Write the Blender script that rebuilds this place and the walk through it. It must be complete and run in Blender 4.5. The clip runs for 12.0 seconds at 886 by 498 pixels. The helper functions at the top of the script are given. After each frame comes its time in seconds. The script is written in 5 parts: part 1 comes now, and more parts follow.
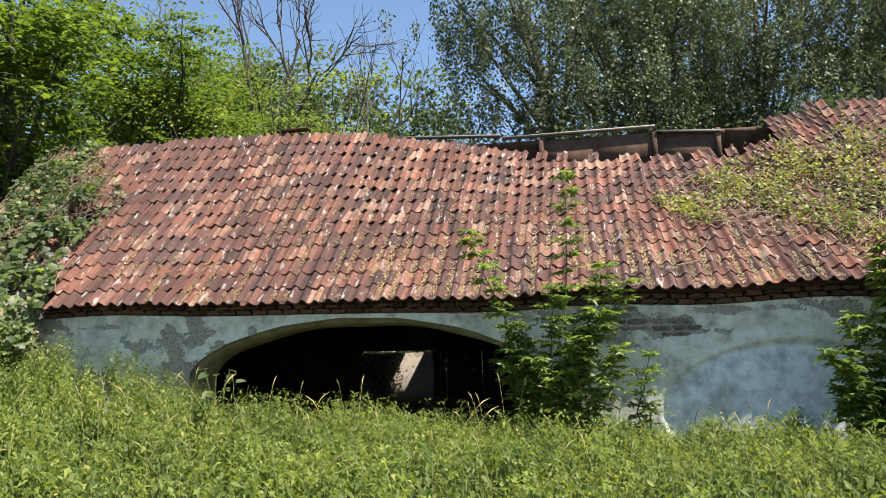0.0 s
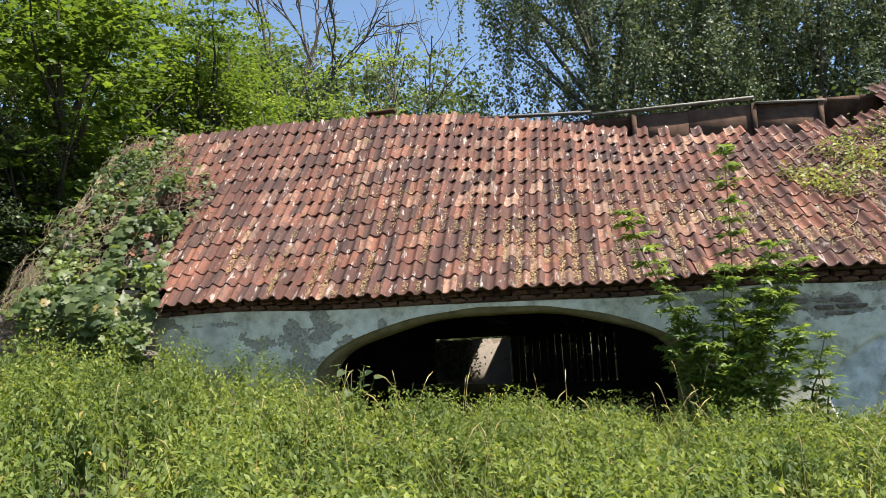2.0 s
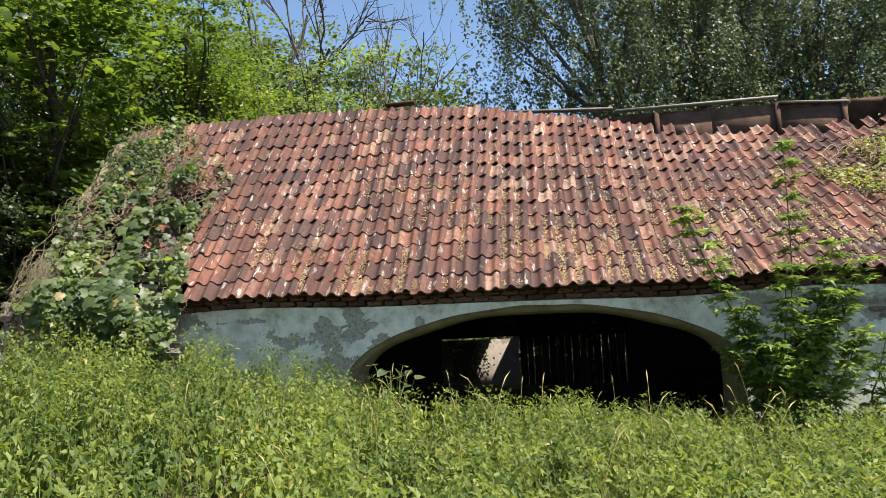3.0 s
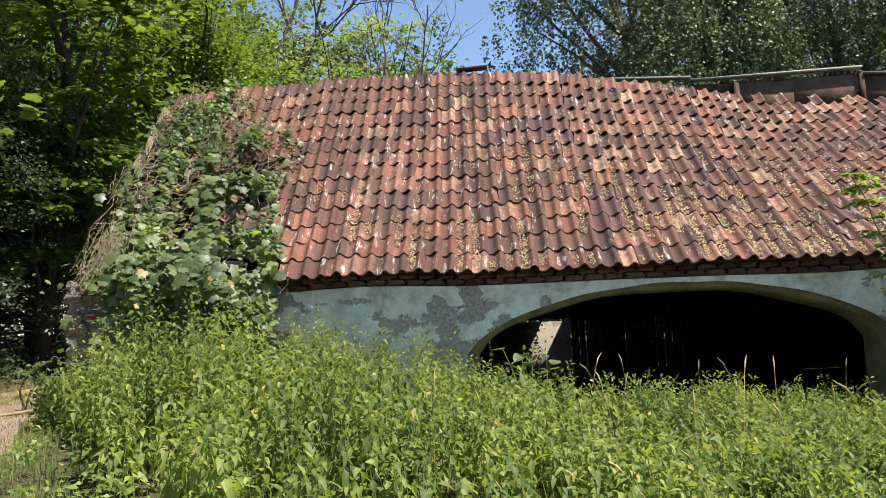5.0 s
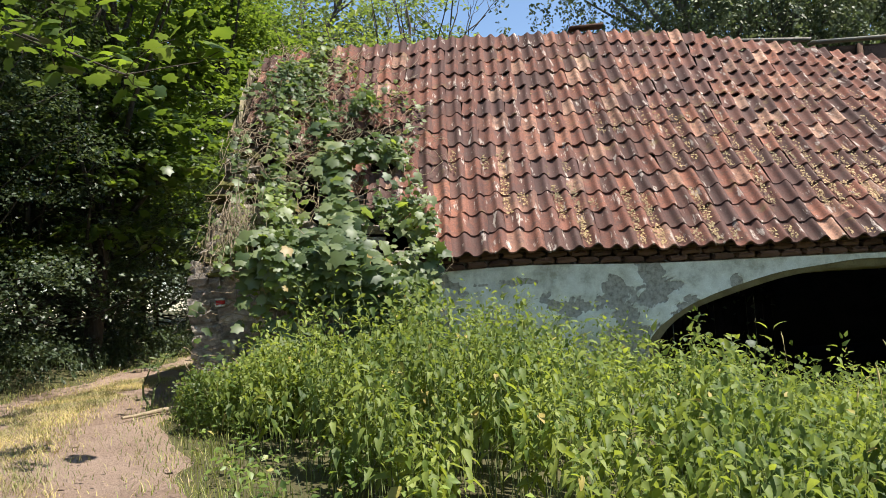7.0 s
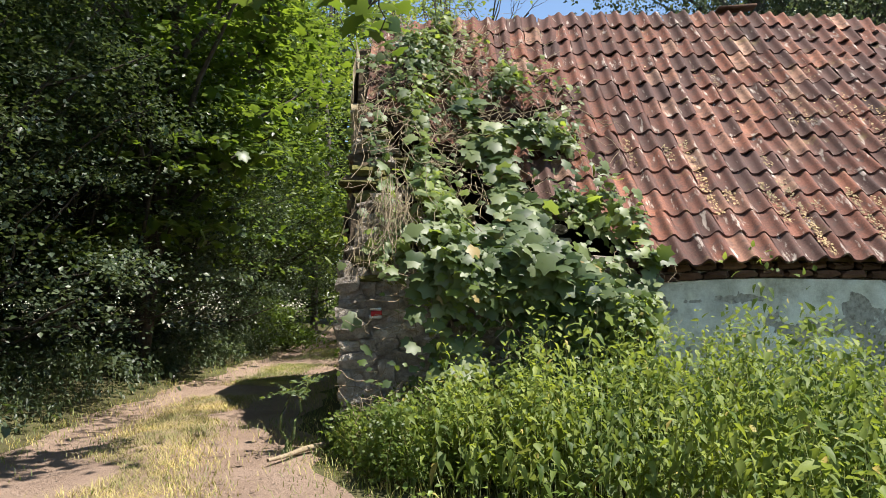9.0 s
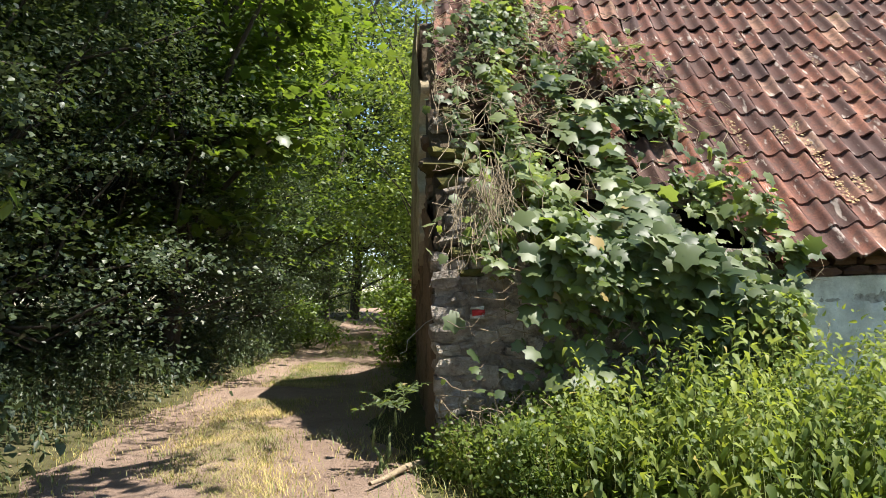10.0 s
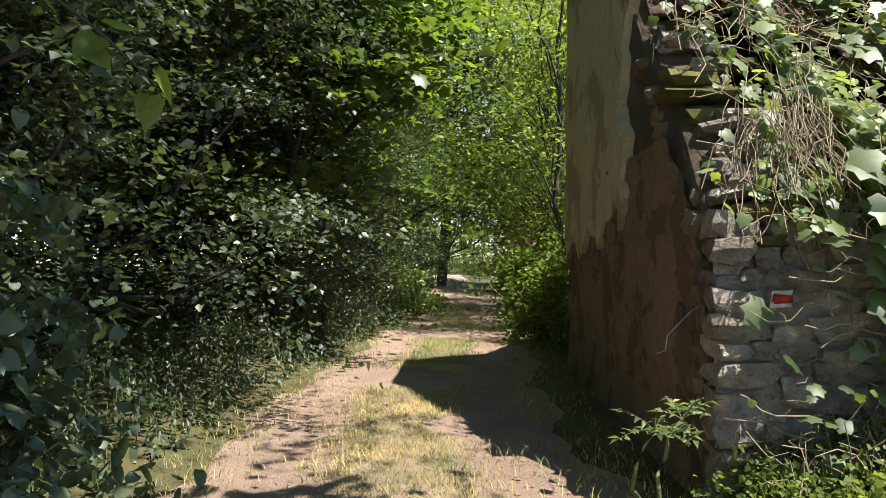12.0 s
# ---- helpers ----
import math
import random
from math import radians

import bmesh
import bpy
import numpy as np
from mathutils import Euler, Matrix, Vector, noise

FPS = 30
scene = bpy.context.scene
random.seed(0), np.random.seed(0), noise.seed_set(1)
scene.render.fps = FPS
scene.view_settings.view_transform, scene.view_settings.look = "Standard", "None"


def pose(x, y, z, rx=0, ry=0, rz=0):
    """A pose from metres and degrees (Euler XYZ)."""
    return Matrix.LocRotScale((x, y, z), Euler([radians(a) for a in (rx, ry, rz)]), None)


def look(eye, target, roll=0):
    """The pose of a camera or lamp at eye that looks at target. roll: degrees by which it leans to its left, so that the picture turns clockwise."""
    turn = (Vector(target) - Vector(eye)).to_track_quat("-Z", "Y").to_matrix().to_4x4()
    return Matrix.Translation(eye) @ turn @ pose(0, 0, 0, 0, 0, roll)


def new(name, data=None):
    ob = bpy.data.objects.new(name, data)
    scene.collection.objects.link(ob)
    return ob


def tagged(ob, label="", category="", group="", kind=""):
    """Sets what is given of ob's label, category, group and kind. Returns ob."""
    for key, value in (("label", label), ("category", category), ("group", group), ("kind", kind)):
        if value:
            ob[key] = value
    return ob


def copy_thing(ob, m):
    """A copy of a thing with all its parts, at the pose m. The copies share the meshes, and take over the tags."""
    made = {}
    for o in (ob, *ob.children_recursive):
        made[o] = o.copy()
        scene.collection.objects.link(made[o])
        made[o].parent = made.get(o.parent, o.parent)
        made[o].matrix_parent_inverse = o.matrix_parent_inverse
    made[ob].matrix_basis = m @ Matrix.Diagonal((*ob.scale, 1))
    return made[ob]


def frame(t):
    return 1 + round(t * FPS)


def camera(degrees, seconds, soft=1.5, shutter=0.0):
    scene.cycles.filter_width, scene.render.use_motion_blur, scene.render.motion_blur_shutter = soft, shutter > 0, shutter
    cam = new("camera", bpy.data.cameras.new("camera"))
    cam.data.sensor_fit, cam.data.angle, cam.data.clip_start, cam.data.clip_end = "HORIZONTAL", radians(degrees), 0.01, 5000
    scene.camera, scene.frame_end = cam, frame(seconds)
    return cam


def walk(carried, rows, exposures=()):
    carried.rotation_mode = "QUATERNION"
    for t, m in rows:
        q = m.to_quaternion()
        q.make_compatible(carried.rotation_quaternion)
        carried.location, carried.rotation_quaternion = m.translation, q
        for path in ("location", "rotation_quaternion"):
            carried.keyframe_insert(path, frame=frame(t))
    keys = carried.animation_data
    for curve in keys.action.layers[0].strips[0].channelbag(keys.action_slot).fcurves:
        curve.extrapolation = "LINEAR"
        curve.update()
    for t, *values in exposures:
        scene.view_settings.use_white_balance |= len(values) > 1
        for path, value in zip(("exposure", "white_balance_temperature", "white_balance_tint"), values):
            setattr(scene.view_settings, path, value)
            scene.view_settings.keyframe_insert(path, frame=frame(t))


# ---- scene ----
cam = camera(59.8, 12.0, soft=0.8)
EXPOSURE = 1.09
METRES, EYE, TILT, LEAN, TURN = 14.0, 0.9, 7.5, 1.2, 9.6
ROWS = [
    (0.0, 0.0, 0.0, 0.0, 0.0, 0.0, 0.0),
    (0.5, -0.0357, 0.0063, 0.0036, 0.0, -0.61, 0.73),
    (1.0, -0.0705, 0.0168, 0.0027, 0.1, -1.06, 1.36),
    (1.5, -0.1102, 0.0292, 0.0044, -0.11, -1.31, 1.78),
    (2.0, -0.1486, 0.0403, 0.0051, -0.75, -1.36, 1.76),
    (2.5, -0.1838, 0.059, 0.0031, -1.87, -1.3, 1.5),
    (3.0, -0.2206, 0.0744, 0.0003, -3.21, -1.33, 0.98),
    (5.0, -0.3689, 0.1588, -0.0105, -6.57, -2.49, 0.85),
    (5.5, -0.4087, 0.1822, -0.0133, -7.21, -2.5, 1.07),
    (6.0, -0.4455, 0.2057, -0.014, -7.81, -2.68, 1.19),
    (6.5, -0.4792, 0.2342, -0.0151, -8.18, -3.13, 1.22),
    (7.0, -0.5153, 0.2604, -0.0187, -8.31, -3.83, 1.05),
    (9.0, -0.6369, 0.3971, -0.0296, -9.3, -3.23, -0.82),
    (9.5, -0.6675, 0.4282, -0.0324, -9.68, -3.16, -1.0),
    (10.0, -0.6897, 0.4637, -0.0359, -9.72, -3.64, -1.06),
    (10.5, -0.7089, 0.4977, -0.0384, -9.1, -4.39, -1.25),
    (11.0, -0.7263, 0.529, -0.0402, -7.84, -5.2, -1.44),
    (11.5, -0.7359, 0.5629, -0.0454, -6.08, -5.81, -1.55),
    (12.0, -0.748, 0.5962, -0.0502, -4.45, -6.24, -1.57),
]
walk(cam, [(t, pose(0, 0, EYE, TILT, LEAN, TURN) @ pose(METRES * x, METRES * y, METRES * z, 90 + pitch, roll, yaw)) for t, x, y, z, yaw, pitch, roll in ROWS], [(0.0, EXPOSURE), (7.0, EXPOSURE), (9.5, EXPOSURE + 0.15), (12.0, EXPOSURE + 0.4)])


# ---------- world, sun, exposure ----------
SUN_DIR = Vector((2.27, -0.86, 4.9)).normalized()
world = bpy.data.worlds.new("sky")
scene.world = world
world.use_nodes = True
wn = world.node_tree
wn.nodes.clear()
sky = wn.nodes.new("ShaderNodeTexSky")
sky.sky_type = "NISHITA"
sky.sun_disc = False
sky.sun_elevation = math.asin(SUN_DIR.z)
sky.sun_rotation = math.atan2(SUN_DIR.x, SUN_DIR.y)
sky.air_density = 1.0
sky.dust_density = 0.15
sky.ozone_density = 2.0
bg = wn.nodes.new("ShaderNodeBackground")
bg.inputs["Strength"].default_value = 0.096
wout = wn.nodes.new("ShaderNodeOutputWorld")
wn.links.new(sky.outputs["Color"], bg.inputs["Color"])
wn.links.new(bg.outputs["Background"], wout.inputs["Surface"])
sun_data = bpy.data.lights.new("sun", "SUN")
sun_data.energy = 5.0
sun_data.angle = radians(0.53)
sun_data.color = (1.0, 0.95, 0.86)
sun = new("sun", sun_data)
sun.matrix_world = look(SUN_DIR * 60, (0, 0, 0))


# ---------- materials ----------
def nodes_of(name):
    m = bpy.data.materials.new(name)
    m.use_nodes = True
    nt = m.node_tree
    nt.nodes.clear()
    out = nt.nodes.new("ShaderNodeOutputMaterial")
    return m, nt, out


def add(nt, kind, **values):
    n = nt.nodes.new(kind)
    for k, v in values.items():
        n.inputs[k.replace("_", " ")].default_value = v
    return n


def noise_of(nt, scale, detail=4.0, rough=0.55, vec=None):
    n = add(nt, "ShaderNodeTexNoise", Scale=scale, Detail=detail, Roughness=rough)
    if vec is not None:
        nt.links.new(vec, n.inputs["Vector"])
    return n.outputs["Fac"]


def ramp(nt, fac, stops):
    r = nt.nodes.new("ShaderNodeValToRGB")
    e = r.color_ramp.elements
    while len(e) < len(stops):
        e.new(0.5)
    for el, (p, c) in zip(e, stops):
        el.position = p
        el.color = (*c, 1.0) if len(c) == 3 else c
    nt.links.new(fac, r.inputs["Fac"])
    return r.outputs["Color"]


def mixc(nt, fac, a, b, mode="MIX"):
    n = nt.nodes.new("ShaderNodeMix")
    n.data_type = "RGBA"
    n.blend_type = mode
    for sock, v in ((n.inputs[0], fac), (n.inputs[6], a), (n.inputs[7], b)):
        if hasattr(v, "is_linked"):
            nt.links.new(v, sock)
        elif isinstance(v, tuple):
            sock.default_value = (*v, 1.0)
        else:
            sock.default_value = v
    return n.outputs[2]


def where(nt):
    return nt.nodes.new("ShaderNodeTexCoord").outputs["Object"]


def place(nt):
    return nt.nodes.new("ShaderNodeNewGeometry").outputs["Position"]


def finish(nt, out, colour, rough=0.8, bump=None, strength=0.4, distance=0.01, metallic=0.0, spec=0.35):
    p = add(nt, "ShaderNodeBsdfPrincipled", Roughness=rough, Metallic=metallic)
    p.inputs["Specular IOR Level"].default_value = spec
    if isinstance(colour, tuple):
        p.inputs["Base Color"].default_value = (*colour, 1.0)
    else:
        nt.links.new(colour, p.inputs["Base Color"])
    if bump is not None:
        b = add(nt, "ShaderNodeBump", Strength=strength, Distance=distance)
        nt.links.new(bump, b.inputs["Height"])
        nt.links.new(b.outputs["Normal"], p.inputs["Normal"])
    nt.links.new(p.outputs["BSDF"], out.inputs["Surface"])
    return p


def leaf_material(name, dark, light, through_col, transl=0.4, rough=0.45, dry=None, spec=0.4):
    """Leaf: each leaf its own tone, daylight shining through it, waxy gloss."""
    m, nt, out = nodes_of(name)
    geo = nt.nodes.new("ShaderNodeNewGeometry")
    rnd = geo.outputs["Random Per Island"]
    big = noise_of(nt, 1.2, 3.0, 0.55, geo.outputs["Position"])
    col = mixc(nt, rnd, dark, light)
    tone = ramp(nt, big, [(0.36, (0.58, 0.64, 0.58)), (0.64, (1.28, 1.2, 1.02))])
    col = mixc(nt, 1.0, col, tone, "MULTIPLY")
    tcol = mixc(nt, 1.0, mixc(nt, rnd, through_col, light), tone, "MULTIPLY")
    if dry:
        at = ramp(nt, rnd, [(0.982, (0, 0, 0)), (0.985, (1, 1, 1))])
        col = mixc(nt, at, col, dry)
    p = add(nt, "ShaderNodeBsdfPrincipled", Roughness=rough)
    p.inputs["Specular IOR Level"].default_value = spec
    nt.links.new(col, p.inputs["Base Color"])
    t = nt.nodes.new("ShaderNodeBsdfTranslucent")
    nt.links.new(tcol, t.inputs["Color"])
    mx = nt.nodes.new("ShaderNodeMixShader")
    mx.inputs[0].default_value = transl
    nt.links.new(p.outputs["BSDF"], mx.inputs[1])
    nt.links.new(t.outputs["BSDF"], mx.inputs[2])
    nt.links.new(mx.outputs["Shader"], out.inputs["Surface"])
    return m


def bark_material(name, a, b, scale=14.0, rough=0.9):
    m, nt, out = nodes_of(name)
    v = where(nt)
    mp = add(nt, "ShaderNodeMapping", Scale=(1.0, 1.0, 0.22))
    nt.links.new(v, mp.inputs["Vector"])
    n1 = noise_of(nt, scale, 6, 0.65, mp.outputs["Vector"])
    n2 = noise_of(nt, 1.6, 3, 0.5, v)
    c = ramp(nt, n1, [(0.3, a), (0.7, b)])
    c = mixc(nt, 0.5, c, ramp(nt, n2, [(0.35, (0.5, 0.55, 0.45)), (0.65, (1, 1, 1))]), "MULTIPLY")
    finish(nt, out, c, rough, n1, 0.7, 0.02)
    return m


def tile_material(name, use_object):
    m, nt, out = nodes_of(name)
    if use_object:
        rnd = nt.nodes.new("ShaderNodeObjectInfo").outputs["Random"]
    else:
        rnd = nt.nodes.new("ShaderNodeNewGeometry").outputs["Random Per Island"]
    v = place(nt)
    base = ramp(nt, rnd, [(0.0, (0.07, 0.041, 0.036)), (0.3, (0.115, 0.057, 0.045)), (0.65, (0.165, 0.072, 0.052)),
                          (0.88, (0.23, 0.10, 0.066)), (1.0, (0.34, 0.22, 0.16))])
    fine = noise_of(nt, 46, 7, 0.75, v)
    mid = noise_of(nt, 11.0, 6, 0.7, v)
    big = noise_of(nt, 0.8, 4, 0.6, v)
    c = mixc(nt, 0.8, base, ramp(nt, fine, [(0.28, (0.40, 0.38, 0.38)), (0.72, (1.55, 1.5, 1.45))]), "MULTIPLY")
    c = mixc(nt, ramp(nt, mid, [(0.48, (0, 0, 0)), (0.62, (0.7, 0.7, 0.7))]), c, (0.085, 0.058, 0.050))
    c = mixc(nt, ramp(nt, big, [(0.47, (0, 0, 0)), (0.66, (0.6, 0.6, 0.6))]), c, (0.085, 0.05, 0.046))
    st = add(nt, "ShaderNodeMapping", Scale=(1.0, 0.22, 0.22))
    nt.links.new(v, st.inputs["Vector"])
    lich = noise_of(nt, 15, 5, 0.65, st.outputs["Vector"])
    c = mixc(nt, ramp(nt, lich, [(0.59, (0, 0, 0)), (0.66, (0.8, 0.8, 0.8))]), c, (0.46, 0.40, 0.35))
    col = add(nt, "ShaderNodeMapping", Scale=(3.2, 0.16, 0.16))
    nt.links.new(v, col.inputs["Vector"])
    run = noise_of(nt, 1.6, 3, 0.6, col.outputs["Vector"])
    c = mixc(nt, 0.8, c, ramp(nt, run, [(0.32, (0.46, 0.44, 0.45)), (0.68, (1.3, 1.25, 1.2))]), "MULTIPLY")
    moss = noise_of(nt, 3.1, 5, 0.7, v)
    c = mixc(nt, ramp(nt, moss, [(0.60, (0, 0, 0)), (0.70, (0.6, 0.6, 0.6))]), c, (0.17, 0.125, 0.055))
    finish(nt, out, c, 0.86, fine, 0.5, 0.006, spec=0.25)
    return m


def plaster_material(name, top, under, stain, scale=1.1):
    m, nt, out = nodes_of(name)
    v = place(nt)
    n1 = noise_of(nt, scale, 8, 0.62, v)
    n2 = noise_of(nt, 9, 6, 0.65, v)
    n3 = noise_of(nt, 60, 3, 0.6, v)
    c = mixc(nt, ramp(nt, n2, [(0.35, (0, 0, 0)), (0.7, (0.8, 0.8, 0.8))]), top, stain)
    c = mixc(nt, ramp(nt, n1, [(0.545, (0, 0, 0)), (0.565, (1, 1, 1))]), c, under)
    c = mixc(nt, 0.35, c, ramp(nt, n3, [(0.3, (0.6, 0.6, 0.6)), (0.7, (1.2, 1.2, 1.2))]), "MULTIPLY")
    h = nt.nodes.new("ShaderNodeMath")
    h.operation = "ADD"
    nt.links.new(ramp(nt, n1, [(0.54, (1, 1, 1)), (0.57, (0, 0, 0))]), h.inputs[0])
    nt.links.new(n3, h.inputs[1])
    finish(nt, out, c, 0.9, h.outputs[0], 0.6, 0.012, spec=0.2)
    return m


def coat_material():
    """Lime plaster of the front wall: limewash, grey undercoat where it flaked off, bluish fill in the blind arch."""
    m, nt, out = nodes_of("lime_plaster")
    v = place(nt)
    c_at = nt.nodes.new("ShaderNodeAttribute")
    c_at.attribute_name = "coat"
    n_at = nt.nodes.new("ShaderNodeAttribute")
    n_at.attribute_name = "niche"
    n0 = noise_of(nt, 1.3, 7, 0.6, v)
    n1 = noise_of(nt, 5.0, 7, 0.65, v)
    n2 = noise_of(nt, 26, 5, 0.65, v)
    n3 = noise_of(nt, 90, 3, 0.6, v)
    wash = ramp(nt, n1, [(0.33, (0.34, 0.325, 0.25)), (0.50, (0.60, 0.595, 0.50)), (0.72, (0.76, 0.765, 0.68))])
    fill = ramp(nt, n1, [(0.32, (0.36, 0.40, 0.41)), (0.55, (0.70, 0.74, 0.74)), (0.75, (0.80, 0.83, 0.81))])
    wash = mixc(nt, n_at.outputs["Fac"], wash, fill)
    wash = mixc(nt, ramp(nt, n0, [(0.55, (0, 0, 0)), (0.72, (0.7, 0.7, 0.7))]), wash, (0.27, 0.265, 0.225))
    under = ramp(nt, n2, [(0.3, (0.17, 0.155, 0.125)), (0.5, (0.32, 0.30, 0.25)), (0.72, (0.42, 0.395, 0.335))])
    sm = nt.nodes.new("ShaderNodeMath")
    sm.operation = "MULTIPLY_ADD"
    nt.links.new(n2, sm.inputs[0])
    sm.inputs[1].default_value = 0.25
    nt.links.new(c_at.outputs["Fac"], sm.inputs[2])
    keep = ramp(nt, sm.outputs[0], [(0.60, (0, 0, 0)), (0.625, (1, 1, 1))])
    nf = nt.nodes.new("ShaderNodeMath")
    nf.operation = "MAXIMUM"
    nt.links.new(keep, nf.inputs[0])
    nt.links.new(n_at.outputs["Fac"], nf.inputs[1])
    c = mixc(nt, nf.outputs[0], under, wash)
    c = mixc(nt, 0.35, c, ramp(nt, n3, [(0.3, (0.65, 0.65, 0.65)), (0.7, (1.15, 1.15, 1.15))]), "MULTIPLY")
    finish(nt, out, c, 0.9, n2, 0.5, 0.01, spec=0.2)
    return m


def rough_material(name, a, b, c3=None, s1=3.0, s2=22.0, rough=0.92, bump=0.7, dist=0.02, tint=True):
    """Stone, soil, timber: two tones at two scales, with relief and a tone of its own for each piece."""
    m, nt, out = nodes_of(name)
    v = place(nt)
    n1 = noise_of(nt, s1, 6, 0.6, v)
    n2 = noise_of(nt, s2, 8, 0.7, v)
    c = ramp(nt, n1, [(0.32, a), (0.68, b)])
    if c3:
        c = mixc(nt, ramp(nt, n2, [(0.52, (0, 0, 0)), (0.68, (0.8, 0.8, 0.8))]), c, c3)
    c = mixc(nt, 0.6, c, ramp(nt, n2, [(0.3, (0.45, 0.45, 0.45)), (0.7, (1.25, 1.25, 1.25))]), "MULTIPLY")
    if tint:
        rnd = nt.nodes.new("ShaderNodeObjectInfo").outputs["Random"]
        c = mixc(nt, 0.7, c, ramp(nt, rnd, [(0.0, (0.45, 0.42, 0.40)), (1.0, (1.35, 1.3, 1.22))]), "MULTIPLY")
    finish(nt, out, c, rough, n2, bump, dist, spec=0.2)
    return m


TILE_ONE = tile_material("clay_tile", True)
TILE_MANY = tile_material("clay_tile_joined", False)
PLASTER = coat_material()
PLASTER_PALE = plaster_material("pale_plaster", (0.30, 0.255, 0.21), (0.17, 0.135, 0.105), (0.22, 0.18, 0.145))
EARTH = plaster_material("earthen_render", (0.21, 0.145, 0.092), (0.115, 0.078, 0.05), (0.145, 0.10, 0.065), 1.9)
PLASTER_OLD = plaster_material("gable_plaster", (0.50, 0.44, 0.29), (0.31, 0.25, 0.16), (0.36, 0.31, 0.20), 1.4)
STONE = rough_material("rubble_stone", (0.26, 0.22, 0.185), (0.60, 0.54, 0.48), (0.12, 0.09, 0.075), 11.0, 34.0, bump=1.0, dist=0.06)
MORTAR = rough_material("lime_mortar", (0.30, 0.25, 0.21), (0.56, 0.50, 0.44), (0.15, 0.12, 0.10), 7.0, 38.0, bump=1.0, dist=0.05, tint=False)
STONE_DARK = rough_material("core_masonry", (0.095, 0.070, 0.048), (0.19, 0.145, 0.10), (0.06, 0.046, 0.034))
# near-black colour paints in the shade inside the barn
SHADED_INSIDE = rough_material("shaded_interior", (0.018, 0.015, 0.012), (0.04, 0.032, 0.026), (0.012, 0.01, 0.009))
# brick tone lowered to paint in the shade below the eave
BRICK = rough_material("shaded_brick", (0.09, 0.052, 0.04), (0.16, 0.085, 0.06), (0.07, 0.05, 0.04))
TIMBER = rough_material("dark_timber", (0.075, 0.045, 0.033), (0.14, 0.085, 0.06), (0.04, 0.028, 0.022), 5, 40)
TIMBER_GREY = rough_material("weathered_timber", (0.26, 0.24, 0.21), (0.40, 0.38, 0.34), (0.16, 0.14, 0.12), 6, 50)
SOIL = rough_material("meadow_soil", (0.065, 0.055, 0.028), (0.10, 0.095, 0.04), (0.045, 0.04, 0.022), 0.8, 16, tint=False)
DIRT = rough_material("path_dirt", (0.265, 0.182, 0.137), (0.385, 0.278, 0.215), (0.19, 0.13, 0.095), 1.3, 24, 0.95, 1.0, 0.05, tint=False)
NETTLE = leaf_material("nettle_leaf", (0.045, 0.085, 0.018), (0.235, 0.285, 0.075), (0.42, 0.51, 0.055), 0.40, 0.55, spec=0.28, dry=(0.42, 0.33, 0.10))
GRASS = leaf_material("grass_blade", (0.09, 0.125, 0.03), (0.25, 0.275, 0.075), (0.32, 0.38, 0.06), 0.3, 0.5)
STRAW = leaf_material("dry_grass", (0.33, 0.27, 0.11), (0.50, 0.42, 0.20), (0.44, 0.38, 0.15), 0.25, 0.6)
MAPLE = leaf_material("maple_leaf", (0.03, 0.06, 0.012), (0.12, 0.175, 0.032), (0.30, 0.43, 0.035), 0.40, 0.4)
BIRCH = leaf_material("birch_leaf", (0.05, 0.072, 0.034), (0.155, 0.185, 0.105), (0.19, 0.26, 0.08), 0.28, 0.5, spec=0.35)
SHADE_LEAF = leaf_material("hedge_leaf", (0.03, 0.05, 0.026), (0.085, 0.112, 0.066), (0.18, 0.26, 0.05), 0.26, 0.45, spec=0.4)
VINE = leaf_material("vine_leaf", (0.035, 0.062, 0.026), (0.175, 0.215, 0.105), (0.36, 0.48, 0.07), 0.36, 0.46, dry=(0.30, 0.22, 0.08), spec=0.36)
ASH = leaf_material("ash_leaf", (0.075, 0.125, 0.03), (0.20, 0.275, 0.065), (0.38, 0.50, 0.06), 0.46)
PLASTER_RED = rough_material("red_paint", (0.42, 0.03, 0.035), (0.5, 0.05, 0.045), (0.3, 0.03, 0.03), 20, 60, tint=False)
PAINT_WHITE = rough_material("white_paint", (0.55, 0.53, 0.5), (0.7, 0.68, 0.64), (0.4, 0.36, 0.32), 20, 60, tint=False)
LITTER = leaf_material("leaf_litter", (0.20, 0.13, 0.07), (0.42, 0.31, 0.17), (0.3, 0.22, 0.1), 0.15, 0.7)
REVEAL = rough_material("arch_reveal", (0.15, 0.125, 0.065), (0.27, 0.23, 0.13), (0.10, 0.085, 0.05), 4, 30, tint=False)
MOSS = rough_material("moss", (0.075, 0.075, 0.022), (0.15, 0.14, 0.05), (0.05, 0.045, 0.02), 9, 60)
CREEPER = leaf_material("creeper_leaf", (0.13, 0.16, 0.035), (0.30, 0.32, 0.07), (0.42, 0.48, 0.06), 0.4, dry=(0.3, 0.2, 0.1))
YOUNG = leaf_material("young_leaf", (0.06, 0.10, 0.022), (0.17, 0.225, 0.055), (0.42, 0.53, 0.07), 0.48)
OAK = leaf_material("oak_leaf", (0.03, 0.055, 0.012), (0.08, 0.12, 0.025), (0.22, 0.34, 0.03), 0.35)
FAR_LEAF = leaf_material("far_leaf", (0.07, 0.10, 0.035), (0.15, 0.19, 0.075), (0.22, 0.30, 0.07), 0.35, 0.5)
EDGE_HERB = leaf_material("herb_leaf", (0.08, 0.13, 0.03), (0.22, 0.30, 0.075), (0.38, 0.50, 0.06), 0.4, dry=(0.42, 0.36, 0.12))
